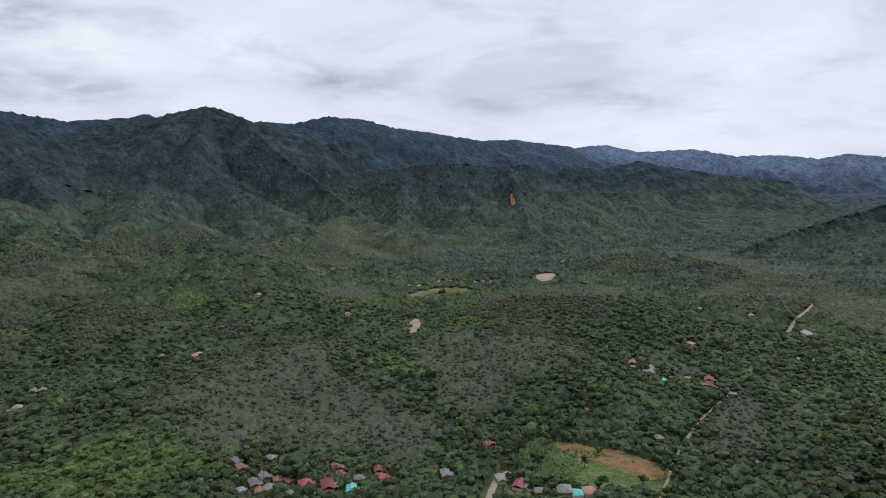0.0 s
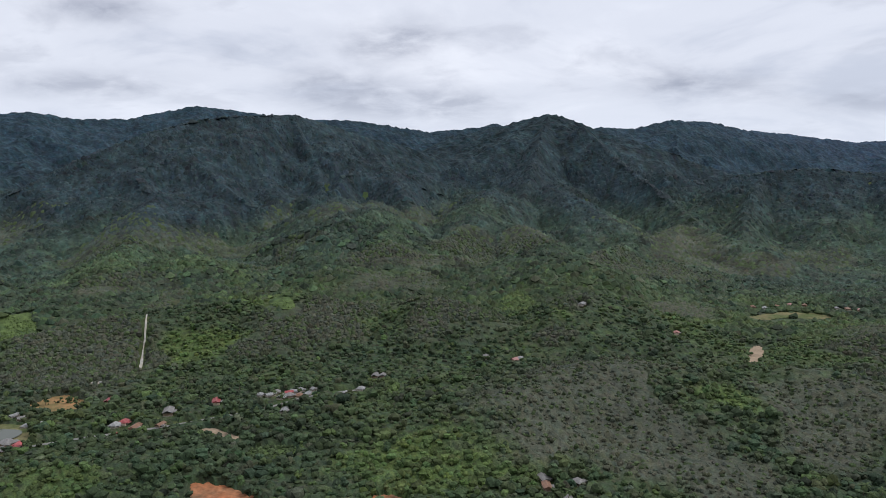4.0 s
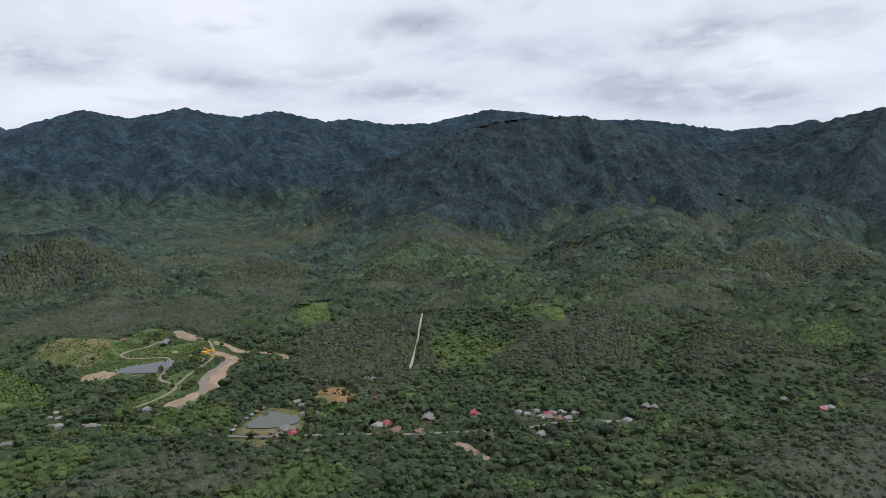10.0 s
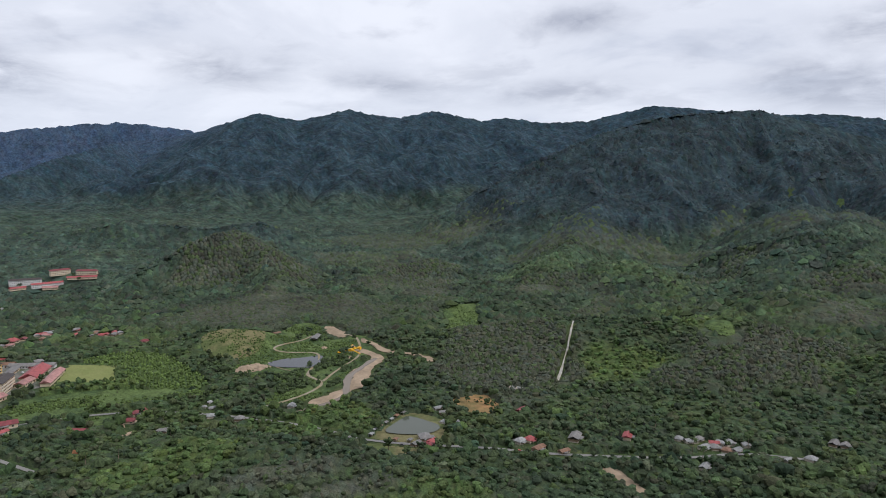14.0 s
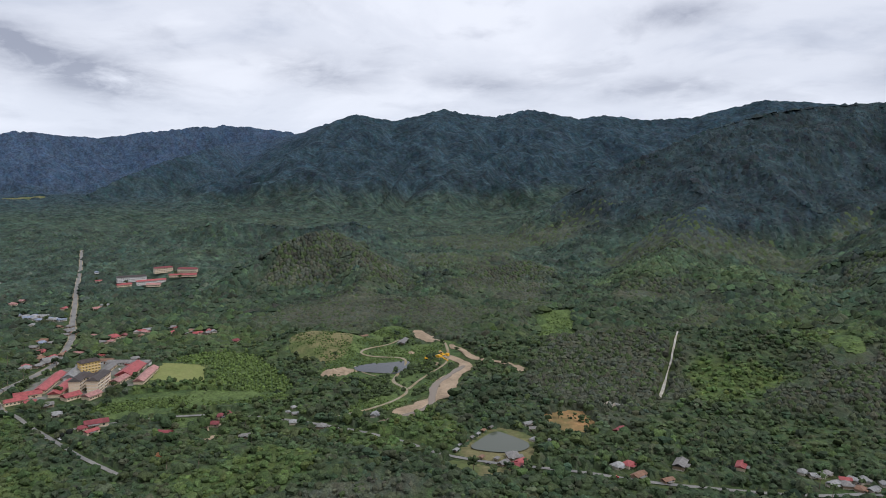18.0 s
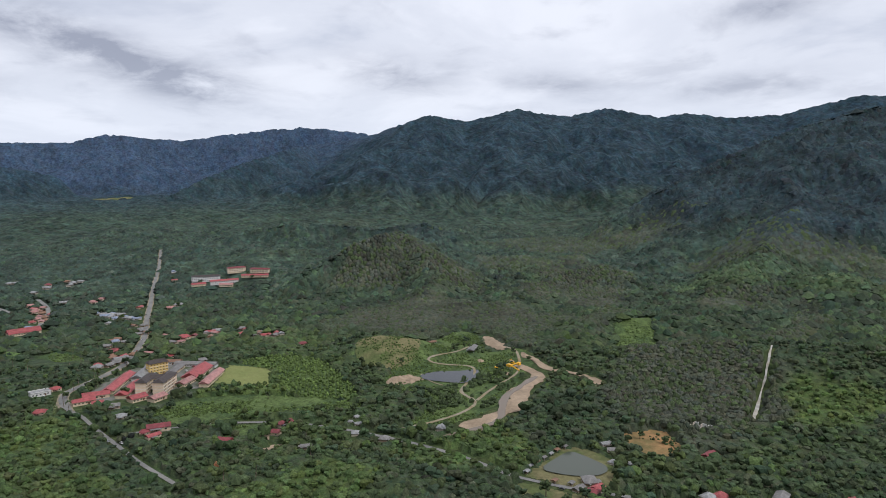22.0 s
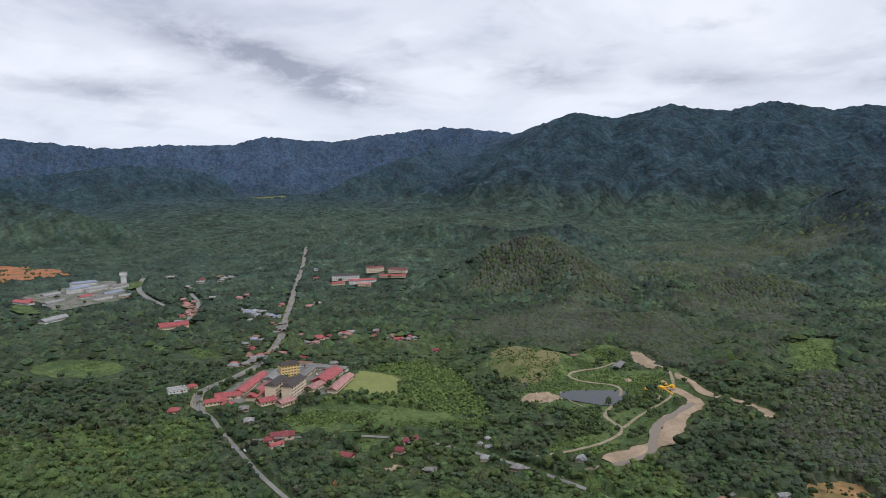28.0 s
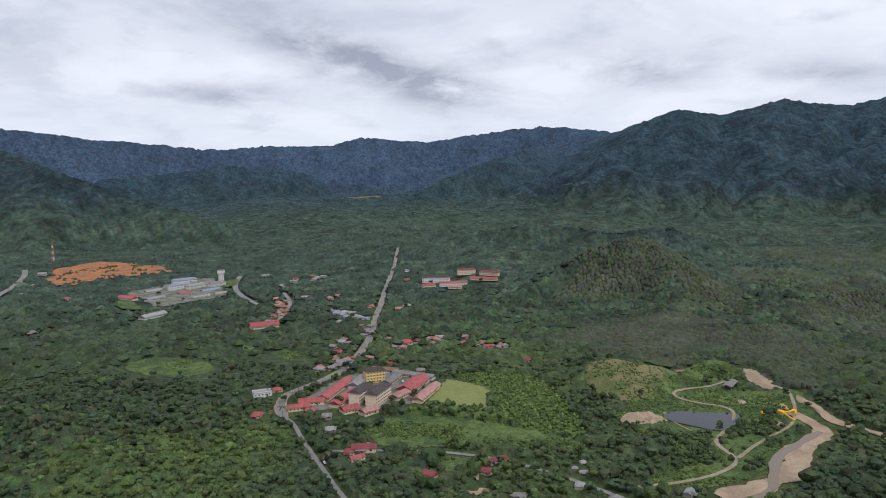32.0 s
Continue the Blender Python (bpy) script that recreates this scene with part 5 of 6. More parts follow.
def crowns(name, x, y, z, tint, size, tall, pieces, rng, label, category, upright=1.0):
    """Tree crowns, each of some uneven clumps, as one mesh."""
    n = len(x)
    vs, ts = [], []
    for k in range(pieces):
        share = 1.0 if pieces == 1 else rng.uniform(0.42, 0.68, n)
        turn, out = rng.uniform(0, 2 * math.pi, n), (0.0 if pieces == 1 else rng.uniform(0.25, 0.75, n)) * size
        cx, cy = x + np.cos(turn) * out, y + np.sin(turn) * out
        cz = z + tall * (rng.uniform(0.5, 0.66, n) if pieces == 1 else rng.uniform(0.45, 0.85, n) - 0.25 * out / size)
        rad = size * share
        turn2 = rng.uniform(0, 2 * math.pi, n)
        c, s = np.cos(turn2)[:, None], np.sin(turn2)[:, None]
        shape = BALL_V[None] * rng.uniform(0.62, 1.32, (n, len(BALL_V), 1))
        px = (shape[..., 0] * c - shape[..., 1] * s) * rad[:, None] + cx[:, None]
        py = (shape[..., 0] * s + shape[..., 1] * c) * rad[:, None] + cy[:, None]
        pz = shape[..., 2] * (rad * upright * (1.05 if pieces == 1 else 0.85))[:, None] + cz[:, None]
        vs.append(np.stack([px, py, pz], -1).reshape(-1, 3))
        ts.append(np.repeat(tint * rng.uniform(0.84, 1.16, (n, 1)), len(BALL_V), 0) * rng.uniform(0.88, 1.12, (n * len(BALL_V), 1)))
    faces = BALL_F[None] + (np.arange(n * pieces) * len(BALL_V))[:, None, None]
    me = raw_mesh(name, np.concatenate(vs), faces.reshape(-1, 3), M_FOLIAGE, np.concatenate(ts), False)
    return tagged(new(name, me), label, category, kind="stuff")


def domes(name, x, y, z, tint, size, tall, rng, label, category, full):
    """Crowns further off: six-sided, full ones closed below, the others low caps on the ground."""
    n = len(x)
    turn = rng.uniform(0, 1.05, n)[:, None] + np.arange(6)[None] * math.pi / 3
    rad = size[:, None] * rng.uniform(0.8, 1.2, (n, 6))
    low, high, tip = (0.3, 0.55, 0.88) if full else (-0.2, 0.15, 0.72)
    ring = np.stack([x[:, None] + rad * np.cos(turn), y[:, None] + rad * np.sin(turn), z[:, None] + rng.uniform(low, high, (n, 6)) * tall[:, None]], -1)
    top = np.stack([x + rng.normal(0, 0.25, n) * size, y + rng.normal(0, 0.25, n) * size, z + tall * tip], -1)[:, None]
    foot = np.stack([x, y, z - 5.0], -1)[:, None]
    lean = [np.clip((v - w) / 16, -1.2, 1.2) * 0.85 for v, w in ((land(x + 8, y), land(x - 8, y)), (land(x, y + 8), land(x, y - 8)))]
    ring[..., 2] += lean[0][:, None] * (ring[..., 0] - x[:, None]) + lean[1][:, None] * (ring[..., 1] - y[:, None])
    xyz = np.concatenate([ring, top, foot], 1).reshape(-1, 3)
    k = np.arange(6)
    fan_ = np.stack([k, (k + 1) % 6, np.full(6, 6)], -1)
    if full:
        fan_ = np.concatenate([fan_, np.stack([(k + 1) % 6, k, np.full(6, 7)], -1)])
    faces = (fan_[None] + (np.arange(n) * 8)[:, None, None]).reshape(-1, 3)
    me = raw_mesh(name, xyz, faces, M_FOLIAGE, np.repeat(tint, 8, 0), name == "rubber_plantation")
    tagged(new(name, me), label, category, kind="stuff")


def under_woods():
    """The lower storey: saplings, vines and shrubs that fill the gaps between the crowns."""
    rng = np.random.default_rng(5)
    heads, radii = np.radians(np.linspace(-41, 136, 500)), np.linspace(292, 1262, 180)
    r, h = np.meshgrid(radii, heads, indexing="ij")
    r, h = (r + rng.normal(0, 1.2, r.shape)).ravel(), (h + rng.normal(0, 0.0016, h.shape)).ravel()
    x, y = MIDDLE[0] - r * np.sin(h), MIDDLE[1] + r * np.cos(h)
    z = land(x, y)
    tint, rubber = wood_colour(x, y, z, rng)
    bare = open_ground(x, y, 2.0)
    scrub = 1 + 0.15 * rubber
    top = np.where(bare, z - 1.5, z + 1.3 * rubber * ~low_growth(x, y) + scrub * (np.where(low_growth(x, y), 0.2, 2.6) + 2.2 * value_noise(x, y, 9, 95) * np.where(low_growth(x, y), 0.5, 1) + rng.uniform(0, 1.2, len(x))))
    n = len(heads)
    r_, c_ = np.meshgrid(np.arange(len(radii) - 1), np.arange(n - 1), indexing="ij")
    quads = np.stack([r_ * n + c_, (r_ + 1) * n + c_, (r_ + 1) * n + c_ + 1, r_ * n + c_ + 1], -1).reshape(-1, 4)
    me = raw_mesh("undergrowth", np.c_[x, y, top], quads, M_FOLIAGE, tint, False)
    tagged(new("undergrowth", me), "tangled green undergrowth below the tree crowns", "undergrowth", kind="stuff")


def near_woods(r0, r1, gap, pieces, seed, grey_wanted):
    rng = np.random.default_rng(seed)
    n = int(2 * r1 / gap)
    ix, iy = np.meshgrid(np.arange(-n // 2, n // 2), np.arange(-n // 2, n // 2))
    stray = 0.36 if grey_wanted else 0.48
    x = MIDDLE[0] + (ix.ravel() + rng.uniform(-stray, stray, ix.size)) * gap
    y = MIDDLE[1] + (iy.ravel() + rng.uniform(-stray, stray, iy.size)) * gap
    r, head = np.hypot(x - MIDDLE[0], y - MIDDLE[1]), np.degrees(np.arctan2(-(x - MIDDLE[0]), y - MIDDLE[1]))
    keep = (r > r0) & (r < r1) & (head > -58) & (head < 134)
    x, y = x[keep], y[keep]
    keep = ~open_ground(x, y, 1.5) & ~low_growth(x, y)
    x, y = x[keep], y[keep]
    z = land(x, y)
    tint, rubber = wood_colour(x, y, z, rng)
    grey = rubber > 0.30 + 0.5 * fractal(x, y, 22, 15, 2)
    pick = grey if grey_wanted else ~grey
    x, y, z, tint = x[pick], y[pick], z[pick], tint[pick]
    k = len(x)
    bright = cover(x, y, z)[1]
    if grey_wanted:
        name, label = "rubber_plantation", "grey-brown rubber trees half out of leaf"
        green = rng.uniform(0, 1, (k, 1)) < 0.32
        tint = np.where(green, GREEN * (1 + rng.normal(0, 0.15, (k, 1))), tint)
        size, tall = rng.uniform(0.55, 0.85, k) * gap, rng.uniform(8, 10.5, k)
    else:
        name, label = "woodland", "mixed green tropical woodland crowns"
        big = (rng.uniform(0, 1, k) > 0.88) * (1 - bright)
        lush = np.maximum(0.75 + 0.5 * fractal(x, y, 60, 25, 2), 1.02 * ease(bright, 0.2, 0.6))
        size = rng.uniform(0.46, 0.84, k) * gap * lush * (1 + 0.5 * big)
        tall = rng.uniform(5.5, 10.5, k) * lush + 4.0 * big
    if pieces:
        crowns(name, x, y, z, tint, size, tall, pieces, rng, label, "forest", 1.2 if grey_wanted else 1.0)
    else:
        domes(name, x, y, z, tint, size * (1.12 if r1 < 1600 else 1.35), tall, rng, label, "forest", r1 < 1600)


near_woods(345, 700, 6.9, 3, 11, False)
near_woods(345, 700, 4.6, 2, 13, True)
near_woods(700, 960, 6.8, 2, 12, False)
near_woods(700, 960, 4.8, 1, 14, True)
near_woods(960, 1500, 7.5, 0, 15, False)
near_woods(960, 1500, 6.0, 0, 16, True)
near_woods(1500, 2560, 10.0, 0, 17, False)
near_woods(1500, 2560, 8.8, 0, 18, True)
under_woods()
far_woods()

# ---- shrubs, orchard rows and single trees ----


def scatter(corners, gap, seed, thin=0.5, clump=30):
    """Places strewn within the corners, in clumps."""
    rng = np.random.default_rng(seed)
    p = np.array(corners, float)
    n = int((p[:, 0].max() - p[:, 0].min()) * (p[:, 1].max() - p[:, 1].min()) / gap**2)
    x, y = rng.uniform(p[:, 0].min(), p[:, 0].max(), n), rng.uniform(p[:, 1].min(), p[:, 1].max(), n)
    keep = inside(x, y, p) & (fractal(x, y, clump, seed + 40, 2) + rng.normal(0, 0.06, n) > thin)
    x, y = x[keep], y[keep]
    for line, half in LANES:
        ok = away(x, y, line) > half - 0.5
        x, y = x[ok], y[ok]
    for wet in WATERS:
        ok = ~inside(x, y, wet)
        x, y = x[ok], y[ok]
    ok = np.ones(len(x), bool)
    for cx, cy, r in CLEAR_HOUSES:
        ok &= np.hypot(x - cx, y - cy) > r * 0.7
    return x[ok], y[ok], rng


WATERS = [[(-870, 319), (-879, 335), (-869, 355), (-874, 376), (-855, 366), (-830, 345), (-843, 334), (-852, 321)], [(-602, 346), (-627, 377), (-632, 393), (-616, 404), (-595, 403), (-577, 385), (-577, 368), (-596, 354)], [(-856, 270), (-872, 287), (-869, 312), (-851, 312), (-841, 272)]]


def shrubs(name, corners, gap, seed, thin, low, high, label, shade, clump=30):
    x, y, rng = scatter(corners, gap, seed, thin, clump)
    if len(x) == 0:
        return
    size = rng.uniform(low, high, len(x))
    tint = shade * (1 + rng.normal(0, 0.2, (len(x), 1)))
    crowns(name, x, y, land(x, y) - 0.3 * size, np.maximum(tint, 0.012), size, size * 1.3, 1, rng, label, "shrubs")


MINE = [(-982, 300), (-1021, 381), (-1059, 407), (-1037, 429), (-951, 414), (-933, 422), (-954, 459), (-902, 465), (-839, 425), (-787, 394), (-731, 347), (-707, 298), (-713, 264), (-745, 287), (-780, 311), (-813, 268), (-855, 267), (-896, 286), (-920, 262)]
MEADOW = [(-804, 38), (-850, 60), (-848, 110), (-838, 150), (-815, 200), (-790, 240), (-766, 232), (-770, 181), (-773, 123), (-770, 85), (-780, 54)]
shrubs("mine_shrubs", MINE, 2.5, 21, 0.50, 0.5, 1.5, "green shrubs and tall grass round the sand workings", BRIGHT * 0.95)
shrubs("mine_thicket", MINE, 4.5, 22, 0.65, 1.5, 3.4, "dark green thickets round the pond", GREEN * 0.9, 60)
shrubs("meadow_tussocks", MEADOW, 2.4, 23, 0.50, 0.6, 1.8, "bright green tall weeds in the meadow", BRIGHT)
shrubs("slope_weeds", [(-940, 246), (-985, 262), (-1000, 300), (-985, 335), (-935, 330), (-893, 296), (-901, 262)], 3.0, 24, 0.57, 0.5, 1.5, "low weeds on the dry grass slope", BRIGHT * 0.8)
shrubs("village_weeds", [(77, 570), (98, 540), (165, 497), (148, 453), (108, 463), (60, 488), (50, 518)], 2.4, 25, 0.56, 0.4, 1.2, "low weeds in the village meadow", BRIGHT)
shrubs("clearing_shrubs", [(-985, 610), (-1010, 680), (-905, 628), (-905, 572)], 3.2, 26, 0.5, 0.7, 1.8, "bright shrubs in the square clearing", BRIGHT)
shrubs("hill_shrubs", [(-680, 830), (-655, 838), (-622, 815), (-618, 791), (-662, 798)], 3.2, 27, 0.5, 0.7, 1.8, "bright shrubs in the hillside clearing", BRIGHT)
shrubs("earth_tufts", [(-654, 441), (-664, 473), (-638, 488), (-600, 468), (-594, 445), (-624, 435)], 3.0, 28, 0.6, 0.6, 2.0, "green tufts on the ochre earth", GREEN)
shrubs("clay_tufts", [(-1696, -856), (-1900, -880), (-1890, -753), (-1748, -585), (-1598, -707), (-1539, -706)], 9.0, 29, 0.60, 1.5, 3.5, "green tufts on the orange earthworks", GREEN)
shrubs("knoll_tufts", [(-347, 366), (-326, 380), (-296, 384), (-263, 383), (-237, 371), (-293, 335), (-336, 350)], 2.5, 30, 0.54, 0.6, 1.6, "green tufts on the clay knoll", BRIGHT)
shrubs("roadside_shrubs", [(-1008, -271), (-1031, -248), (-1014, -190), (-980, -161), (-965, -208)], 4.0, 31, 0.56, 0.7, 2.0, "bright green bushes spread over the roadside clearing", BRIGHT)
shrubs("upper_shrubs", [(-1059, -126), (-1083, -112), (-1037, -62), (-1018, -74), (-1034, -107)], 3.5, 32, 0.58, 0.7, 1.8, "bright green bushes along the upper clearing", BRIGHT)
shrubs("yard_shrubs", [(-750, 107), (-756, 140), (-737, 150), (-722, 136), (-718, 113)], 3.0, 33, 0.52, 0.7, 2.0, "bright green bushes in the small meadow", BRIGHT)
shrubs("palm_clearing_shrubs", [(-391, 451), (-378, 475), (-355, 480), (-336, 455), (-354, 436)], 3.2, 34, 0.45, 0.8, 2.4, "bushes and young palms spread over the clearing", GREEN * 1.15)
shrubs("yard_bushes", [(-897, -30), (-960, -10), (-1000, 14), (-1000, 56), (-962, 90), (-885, 86), (-860, 41), (-857, -7), (-868, -22)], 7.0, 35, 0.62, 1.0, 2.6, "small dark green trees in the school yard", GREEN)


def orchard():
    """Rows of young orchard trees."""
    rng = np.random.default_rng(31)
    edge = [(-972, 108), (-1005, 172), (-960, 212), (-860, 238), (-795, 238), (-812, 202), (-840, 162), (-930, 160)]
    u, v = np.meshgrid(np.arange(-130, 130, 6.5), np.arange(-130, 130, 4.2), indexing="ij")
    c, s = math.cos(radians(28)), math.sin(radians(28))
    x = -905 + u.ravel() * c - v.ravel() * s + rng.normal(0, 0.5, u.size)
    y = 172 + u.ravel() * s + v.ravel() * c + rng.normal(0, 0.5, u.size)
    keep = inside(x, y, edge) & (rng.uniform(0, 1, len(x)) > 0.08)
    x, y = x[keep], y[keep]
    size = rng.uniform(1.3, 2.2, len(x))
    tint = BRIGHT * 1.25 * (1 + rng.normal(0, 0.18, (len(x), 1)))
    crowns("orchard_rows", x, y, land(x, y), np.maximum(tint, 0.012), size, size * 1.6, 1, rng, "rows of young bright green orchard trees", "orchard")


orchard()


def tinted(me, colour, seed):
    rng = np.random.default_rng(seed)
    at = me.attributes.new("tint", "FLOAT_COLOR", "POINT")
    n = len(me.vertices)
    at.data.foreach_set("color", np.c_[np.array(colour) * (1 + rng.normal(0, 0.15, (n, 1))), np.ones(n)].astype(np.float32).ravel())
    return me


def single_tree(seed, tall, wide, colour):
    """A broad tree: tapered trunk, limbs, and a crown of uneven clumps."""
    rng = random.Random(seed)
    base = new("tree")
    bm = rod(bmesh.new(), (0, 0, -0.5), (0.2, 0.1, tall * 0.55), 0.42, 0.24, 8)
    trunk = part("trunk", bm, M_BARK, base, "grey-brown tapered trunk", True)
    bm = bmesh.new()
    for k in range(17):
        a, out = rng.uniform(0, 6.28), rng.uniform(0.15, 0.8) * wide
        z = tall * rng.uniform(0.5, 0.92) - 0.22 * out
        r = wide * rng.uniform(0.26, 0.44)
        m = pose(math.cos(a) * out, math.sin(a) * out, z, 0, 0, rng.uniform(0, 360)) @ Matrix.Diagonal((r, r * rng.uniform(0.8, 1.1), r * rng.uniform(0.6, 0.85), 1))
        made = bmesh.ops.create_icosphere(bm, subdivisions=1, radius=1.0, matrix=m)["verts"]
        for v in made:
            v.co += Vector((rng.uniform(-1, 1), rng.uniform(-1, 1), rng.uniform(-1, 1))) * r * 0.22
        if k < 5:
            part("limb", rod(bmesh.new(), (0.1, 0.05, tall * (0.34 + 0.03 * k)), (math.cos(a) * out * 0.8, math.sin(a) * out * 0.8, z), 0.16, 0.07, 6), M_BARK, trunk)
    me = mesh_of("crown", bm, M_FOLIAGE, True)
    part("crown", tinted(me, colour, seed), None, base)
    return base


def palm(seed, tall):
    base = new("coconut_palm")
    rng = random.Random(seed)
    part("trunk", rod(rod(bmesh.new(), (0, 0, -0.4), (0.5, 0.2, tall * 0.5), 0.28, 0.2, 7), (0.5, 0.2, tall * 0.49), (1.1, 0.3, tall), 0.2, 0.15, 7), M_BARK, base, "slender grey palm trunk", True)
    bm = bmesh.new()
    steps = 6
    for side in (-1, 1):
        rows = []
        for k in range(steps + 1):
            u = k / steps
            x, z = 3.9 * u, 0.9 * u - 2.6 * u * u
            w = 0.75 * math.sin(math.pi * min(1, 0.12 + 0.86 * u))
            rows.append((bm.verts.new((x, 0, z)), bm.verts.new((x + 0.25, side * w, z - 0.3 * w))))
        for p, q in zip(rows[:-1], rows[1:]):
            bm.faces.new((p[0], q[0], q[1], p[1]))
    frond = tinted(mesh_of("frond", bm, M_FOLIAGE, True), (0.055, 0.08, 0.03), seed)
    for k in range(13):
        part("frond", frond, None, base, at=pose(1.1, 0.3, tall, 0, rng.uniform(-35, 30), k * 360 / 13 + rng.uniform(-9, 9)))
    return base


TREES = [single_tree(1, 9, 4.2, GREEN), single_tree(2, 11, 5.0, DARK * 1.1), single_tree(3, 7.5, 3.4, (GREEN + BRIGHT) / 2), single_tree(4, 12, 4.0, GREEN * 0.9)]
TREE_LABELS = ("broad green tree standing in the open", "tall dark green tree standing in the open", "young bright green tree standing in the open", "slim tall green tree standing in the open")
rng = random.Random(77)
spots = [(-872, 118), (-858, 100), (-790, 330), (-760, 318), (-742, 300), (-800, 300), (-835, 285), (-905, 300), (-960, 375), (-985, 400), (-1000, 395), (-915, 440), (-890, 450), (-860, 405), (-850, 395), (-553, 335), (-540, 345), (-548, 362), (-590, 420), (-640, 455), (-625, 470), (-815, 60), (-800, 120), (-825, 150), (-880, 60), (-905, 0), (-930, 30), (-890, 80), (-870, 10), (-1000, 30), (120, 520), (105, 500), (140, 470), (70, 500), (85, 545), (160, 485), (-1010, -40), (-990, -10), (-960, -35), (-905, -25), (-875, -45), (-1450, -470), (-1400, -400), (-1520, -500), (-1350, -420), (-1570, 20), (-1570, 70), (-1560, 110), (-1530, 120)]
for k in range(70):
    roof, places = HOUSES[k % len(HOUSES)]
    x, y, turn, size = places[(k * 5) % len(places)]
    a = rng.uniform(0, 6.28)
    spots.append((x + math.cos(a) * 13 * size, y + math.sin(a) * 13 * size))
placed = set()
for k, (x, y) in enumerate(spots):
    if any(math.hypot(x - cx, y - cy) < 6.5 for cx, cy, r in CLEAR_HOUSES if r > 0):
        continue
    m = pose(x, y, land_at(x, y), 0, 0, rng.uniform(0, 360)) @ Matrix.Scale(rng.uniform(0.7, 1.15), 4)
    kind = k % 4
    if kind not in placed:
        ob = TREES[kind]
        placed.add(kind)
        tagged(ob, TREE_LABELS[kind], "tree", "trees in the open")
    else:
        ob = copy_thing(TREES[kind], Matrix())
    ob.matrix_basis = m

PALMS = [palm(5, 11), palm(6, 14)]
groves = [(55, 530, 34, 22), (-110, 470, 60, 10), (-40, 465, 40, 8), (-470, 540, 60, 10), (-820, -60, 60, 10), (-1010, -70, 70, 10), (-640, 150, 60, 6), (-900, -20, 40, 6), (100, 560, 14, 8)]
k = 0
for cx, cy, spread, n in groves:
    for _ in range(n):
        x, y = cx + rng.gauss(0, spread * 0.6), cy + rng.gauss(0, spread * 0.6)
        if any(math.hypot(x - hx, y - hy) < 6 for hx, hy, r in CLEAR_HOUSES):
            continue
        ob = PALMS[k] if k < 2 else copy_thing(PALMS[k % 2], Matrix())
        if k < 2:
            tagged(ob, "tall coconut palm with drooping green fronds", "palm tree", "coconut palms")
        ob.matrix_basis = pose(x, y, land_at(x, y), 0, 0, rng.uniform(0, 360)) @ Matrix.Scale(rng.uniform(0.9, 1.2), 4)
        k += 1

# ---- machines, sheds and cars ----


def excavator(x, y, turn):
    base = new("excavator")
    base.matrix_basis = pose(x, y, land_at(x, y) + 0.35, 0, 0, turn)
    tagged(base, "yellow tracked excavator on the sand workings", "excavator", "diggers")
    for s in (-1, 1):
        bm = boxes((0, s * 1.2, 0.5, 4.0, 0.6, 0.9))
        bmesh.ops.bevel(bm, geom=bm.edges[:], offset=0.2, segments=2, affect="EDGES")
        part("track", bm, M_RUBBER, base)
    body = part("body", boxes((-0.4, 0, 1.6, 3.4, 2.6, 1.1), (-1.6, 0, 1.9, 1.0, 2.6, 1.0)), M_YELLOW, base)
    part("cab", boxes((0.7, 0.7, 2.6, 1.5, 1.1, 1.3)), M_GLASS, body)
    part("boom", rod(rod(bmesh.new(), (1.0, -0.3, 2.0), (3.6, -0.3, 4.8), 0.32, 0.26, 6), (3.5, -0.3, 4.8), (5.6, -0.3, 3.6), 0.26, 0.22, 6), M_YELLOW, body)
    part("stick", rod(bmesh.new(), (5.5, -0.3, 3.7), (6.3, -0.3, 1.2), 0.22, 0.16, 6), M_YELLOW, body)
    part("bucket", boxes((6.0, -0.3, 0.8, 0.9, 1.1, 0.9)), M_STEEL, body)


excavator(-872, 404, 40)
excavator(-884, 428, 200)


def washing_plant(x, y):
    base = new("sand_washing_plant")
    base.matrix_basis = pose(x, y, land_at(x, y) + 0.4, 0, 0, 25)
    tagged(base, "yellow sand washing plant with sloping conveyors", "machinery")
    part("hopper", boxes((0, 0, 4.6, 5, 4, 2.4), (0, 0, 3.2, 3, 2.4, 1.0)), M_YELLOW, base)
    for px, py in ((-2, -1.6), (2, -1.6), (-2, 1.6), (2, 1.6)):
        part("leg", rod(bmesh.new(), (px, py, -0.4), (px, py, 3.6), 0.2), M_STEEL, base)
    for a, b in (((2.5, 0, 4.5), (13, 2, 1.0)), ((-2.5, 0, 5.0), (-12, -4, 0.8)), ((0, 2, 4.4), (3, 11, 6.0))):
        part("conveyor", rod(bmesh.new(), a, b, 0.7, 0.7, 4), M_YELLOW, base)
    part("screen", boxes((3, 11, 5, 4, 3, 3)), M_YELLOW, base)
    part("screen_stand", boxes((1.6, 10, 1.7, 0.4, 0.4, 4), (4.4, 10, 1.7, 0.4, 0.4, 4), (1.6, 12, 1.7, 0.4, 0.4, 4), (4.4, 12, 1.7, 0.4, 0.4, 4)), M_STEEL, base)
    part("cabin", boxes((-7, 5, 1.4, 5, 3, 3.2)), M_WALLS["yellow"], base)
    part("cabin_roof", boxes((-7, 5, 3.2, 5.6, 3.6, 0.3)), M_ROOFS["white"], base)


washing_plant(-866, 418)


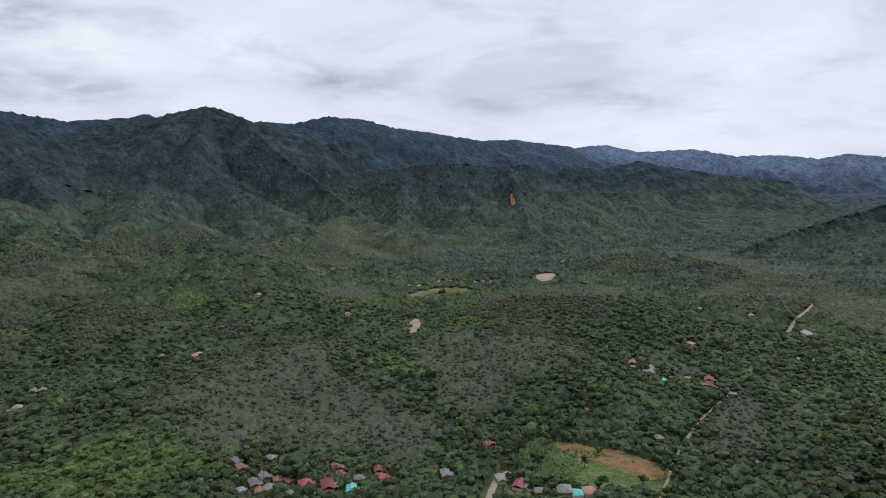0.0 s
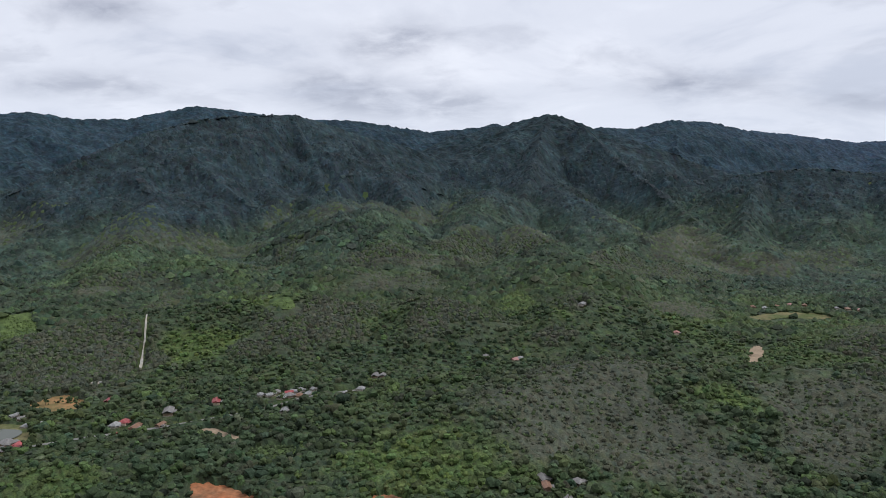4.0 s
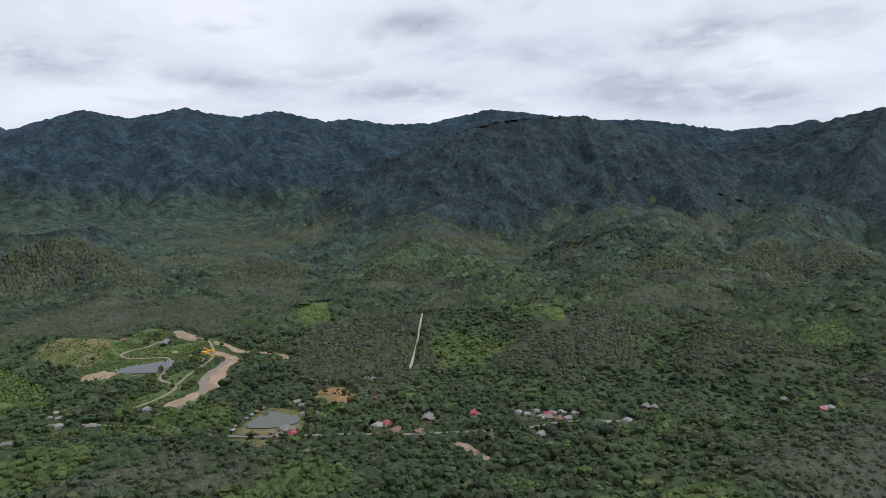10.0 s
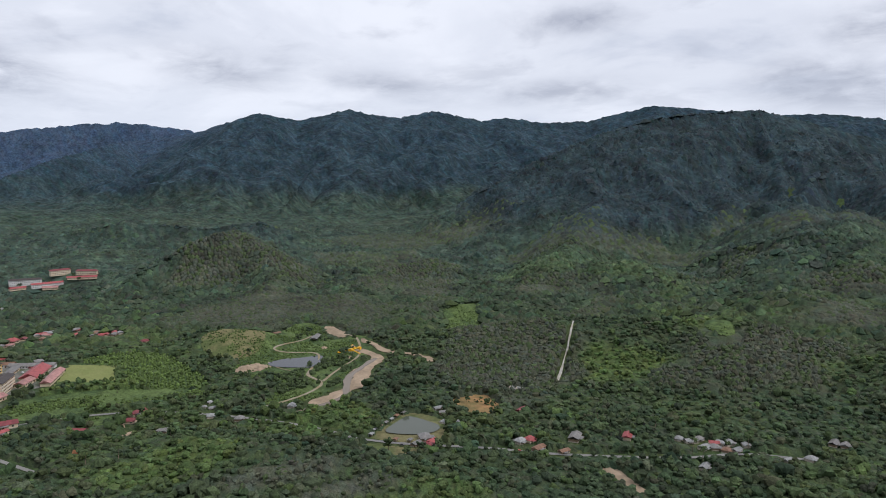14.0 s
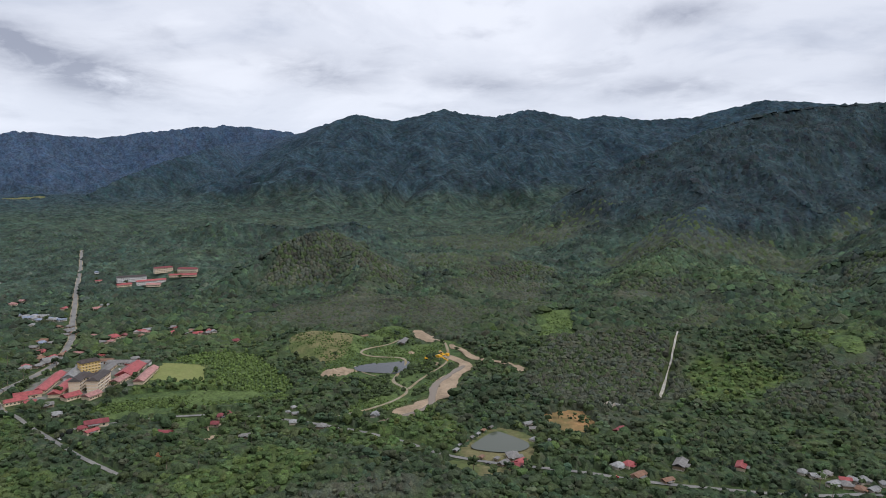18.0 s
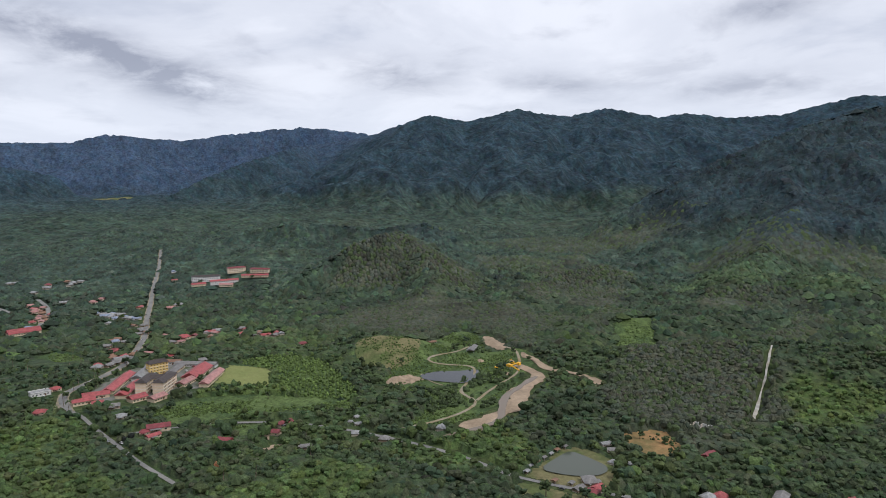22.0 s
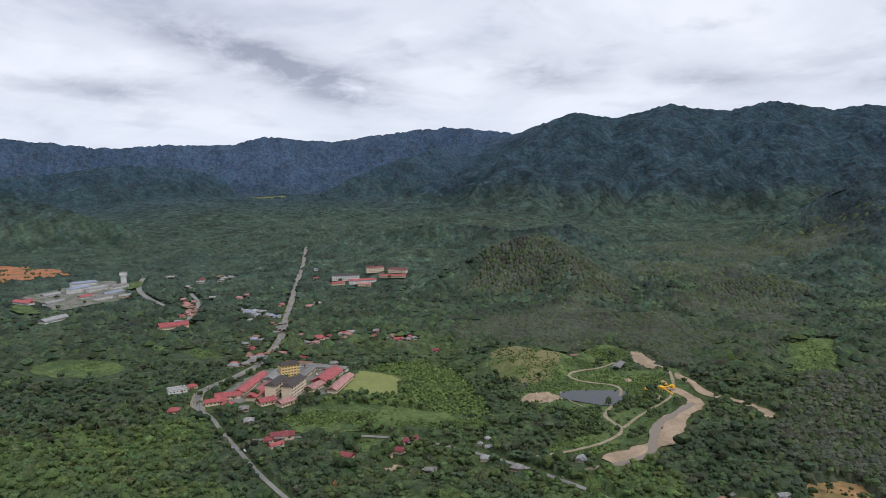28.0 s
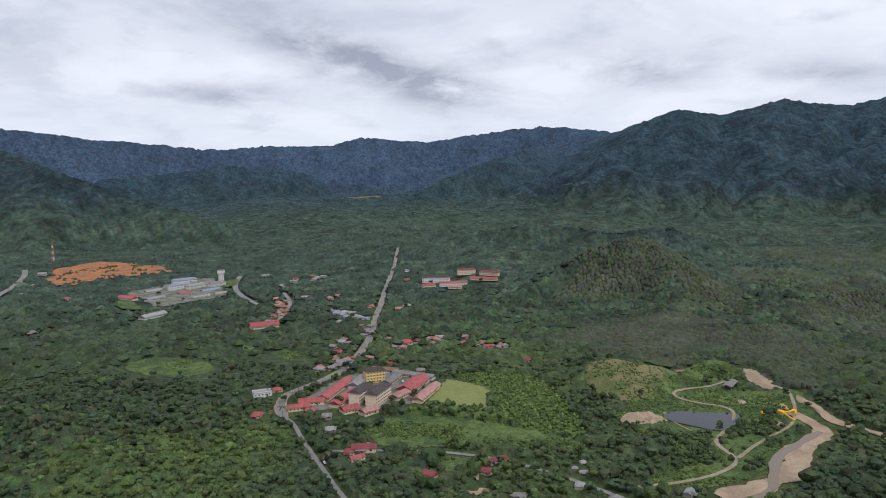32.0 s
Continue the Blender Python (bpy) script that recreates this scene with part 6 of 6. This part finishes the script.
def sand_heap(x, y, r, tall, seed):
    rng = np.random.default_rng(seed)
    a, k = np.meshgrid(np.linspace(0, 2 * math.pi, 24, endpoint=False), np.linspace(0, 1, 7), indexing="xy")
    rad = r * k * (1 + 0.25 * np.sin(a * 3 + seed) + rng.normal(0, 0.05, a.shape))
    px, py = x + rad * np.cos(a), y + rad * np.sin(a) * 0.7
    z = land(px.ravel(), py.ravel()).reshape(px.shape) + 0.4 + tall * (1 - k) ** 1.2 - 0.8 * (k == 1)
    me = grid_mesh("sand_heap", np.c_[px.ravel(), py.ravel(), z.ravel()], 7, 24, M_SAND, closed=True)
    tagged(new("sand_heap", me), "pale heap of washed river sand", "sand heap", "sand heaps")


for k, spec in enumerate(((-858, 288, 12, 4.0), (-866, 300, 9, 3.0), (-850, 300, 8, 2.5), (-905, 395, 6, 2.5), (-850, 410, 6, 2.2), (-896, 430, 5, 1.8))):
    sand_heap(*spec, k)


def open_shed(x, y, turn, length, width, tall, roof, label):
    base = new("open_shed")
    base.matrix_basis = pose(x, y, land_at(x, y) + 0.35, 0, 0, turn)
    tagged(base, label, "shed", "open sheds")
    part("roof", roof_mesh(length, width, tall, width * 0.18, 0.4), M_ROOFS[roof], base, ROOFS[roof][1])
    n = max(2, int(length / 5) + 1)
    for i in range(n):
        for s in (-1, 1):
            y_ = -length / 2 + length * i / (n - 1)
            part("post", rod(bmesh.new(), (s * width / 2, y_, -0.4), (s * width / 2, y_, tall), 0.1, sides=5), M_STEEL, base)
    part("bench", boxes((0, 0, 0.5, width * 0.4, length * 0.6, 0.5)), M_WALLS["timber"], base)


open_shed(-951, 398, 60, 26, 9, 3.0, "grey", "long open grey-roofed shed at the workings")
open_shed(-975, 352, 20, 10, 6, 2.4, "rust", "small rusty-roofed open shed by the track")
for k, (x, y) in enumerate(((-607, 344), (-613, 352), (-619, 360), (-625, 368), (-631, 376), (-636, 385), (-598, 338), (-578, 352), (-571, 362), (-567, 374))):
    open_shed(x, y, 38, 4.5, 3.5, 2.3, ("white", "rust", "grey")[k % 3], f"small fishing shelter with {('pale', 'rusty', 'grey')[k % 3]} roof on the pond bank")


def car(colour, label):
    base = new("car")
    m = material(label.split()[0] + "_car_paint", colour, 0.3, 0.04, 1.0, 0.3, 0.0, spec=0.5)
    bm = boxes((0, 0, 0.62, 4.3, 1.75, 0.62))
    bmesh.ops.bevel(bm, geom=bm.edges[:], offset=0.16, segments=2, affect="EDGES")
    part("body", bm, m, base)
    bm = boxes((-0.2, 0, 1.16, 2.3, 1.55, 0.56))
    for v in bm.verts:
        if v.co.z > 1.2:
            v.co.x = -0.2 + (v.co.x + 0.2) * 0.72
    cabin = part("cabin", bm, M_GLASS, base)
    part("roof_panel", boxes((-0.2, 0, 1.47, 1.7, 1.5, 0.07)), m, cabin)
    wheel = mesh_of("wheel", rod(bmesh.new(), (0, -0.12, 0), (0, 0.12, 0), 0.33, sides=12), M_RUBBER)
    for x in (-1.35, 1.35):
        for y in (-0.82, 0.82):
            part("wheel", wheel, None, base, at=pose(x, y, 0.33))
    return tagged(base, label, "car", "parked and passing cars")


CARS = [car((0.6, 0.6, 0.6), "white small saloon car"), car((0.3, 0.31, 0.33), "silver small hatchback car"), car((0.03, 0.03, 0.035), "black small saloon car"), car((0.4, 0.04, 0.03), "red small hatchback car")]
for k, (x, y, turn) in enumerate(((-905, -47, 165), (-940, -30, 155), (-1002, -14, 170), (-1060, -11, 0), (-1120, -15, 180), (-1200, -22, 5), (-1300, -38, 185), (-725, 27, 30), (-733, 32, 30), (-740, 20, 30), (-748, 15, 30), (-880, -62, 60), (-884, -68, 60), (-873, -60, 50), (-970, 60, 70), (-966, 66, 70), (-962, 72, 70), (-958, 79, 70), (-985, 66, 70), (-982, 73, 70), (-948, 60, 20), (-900, 45, 15), (-565, 352, 50), (-512, 432, 55), (-446, 536, 60))):
    ob = CARS[k] if k < 4 else copy_thing(CARS[k % 4], Matrix())
    ob.matrix_basis = pose(x, y, land_at(x, y) + 0.85, 0, 0, turn)
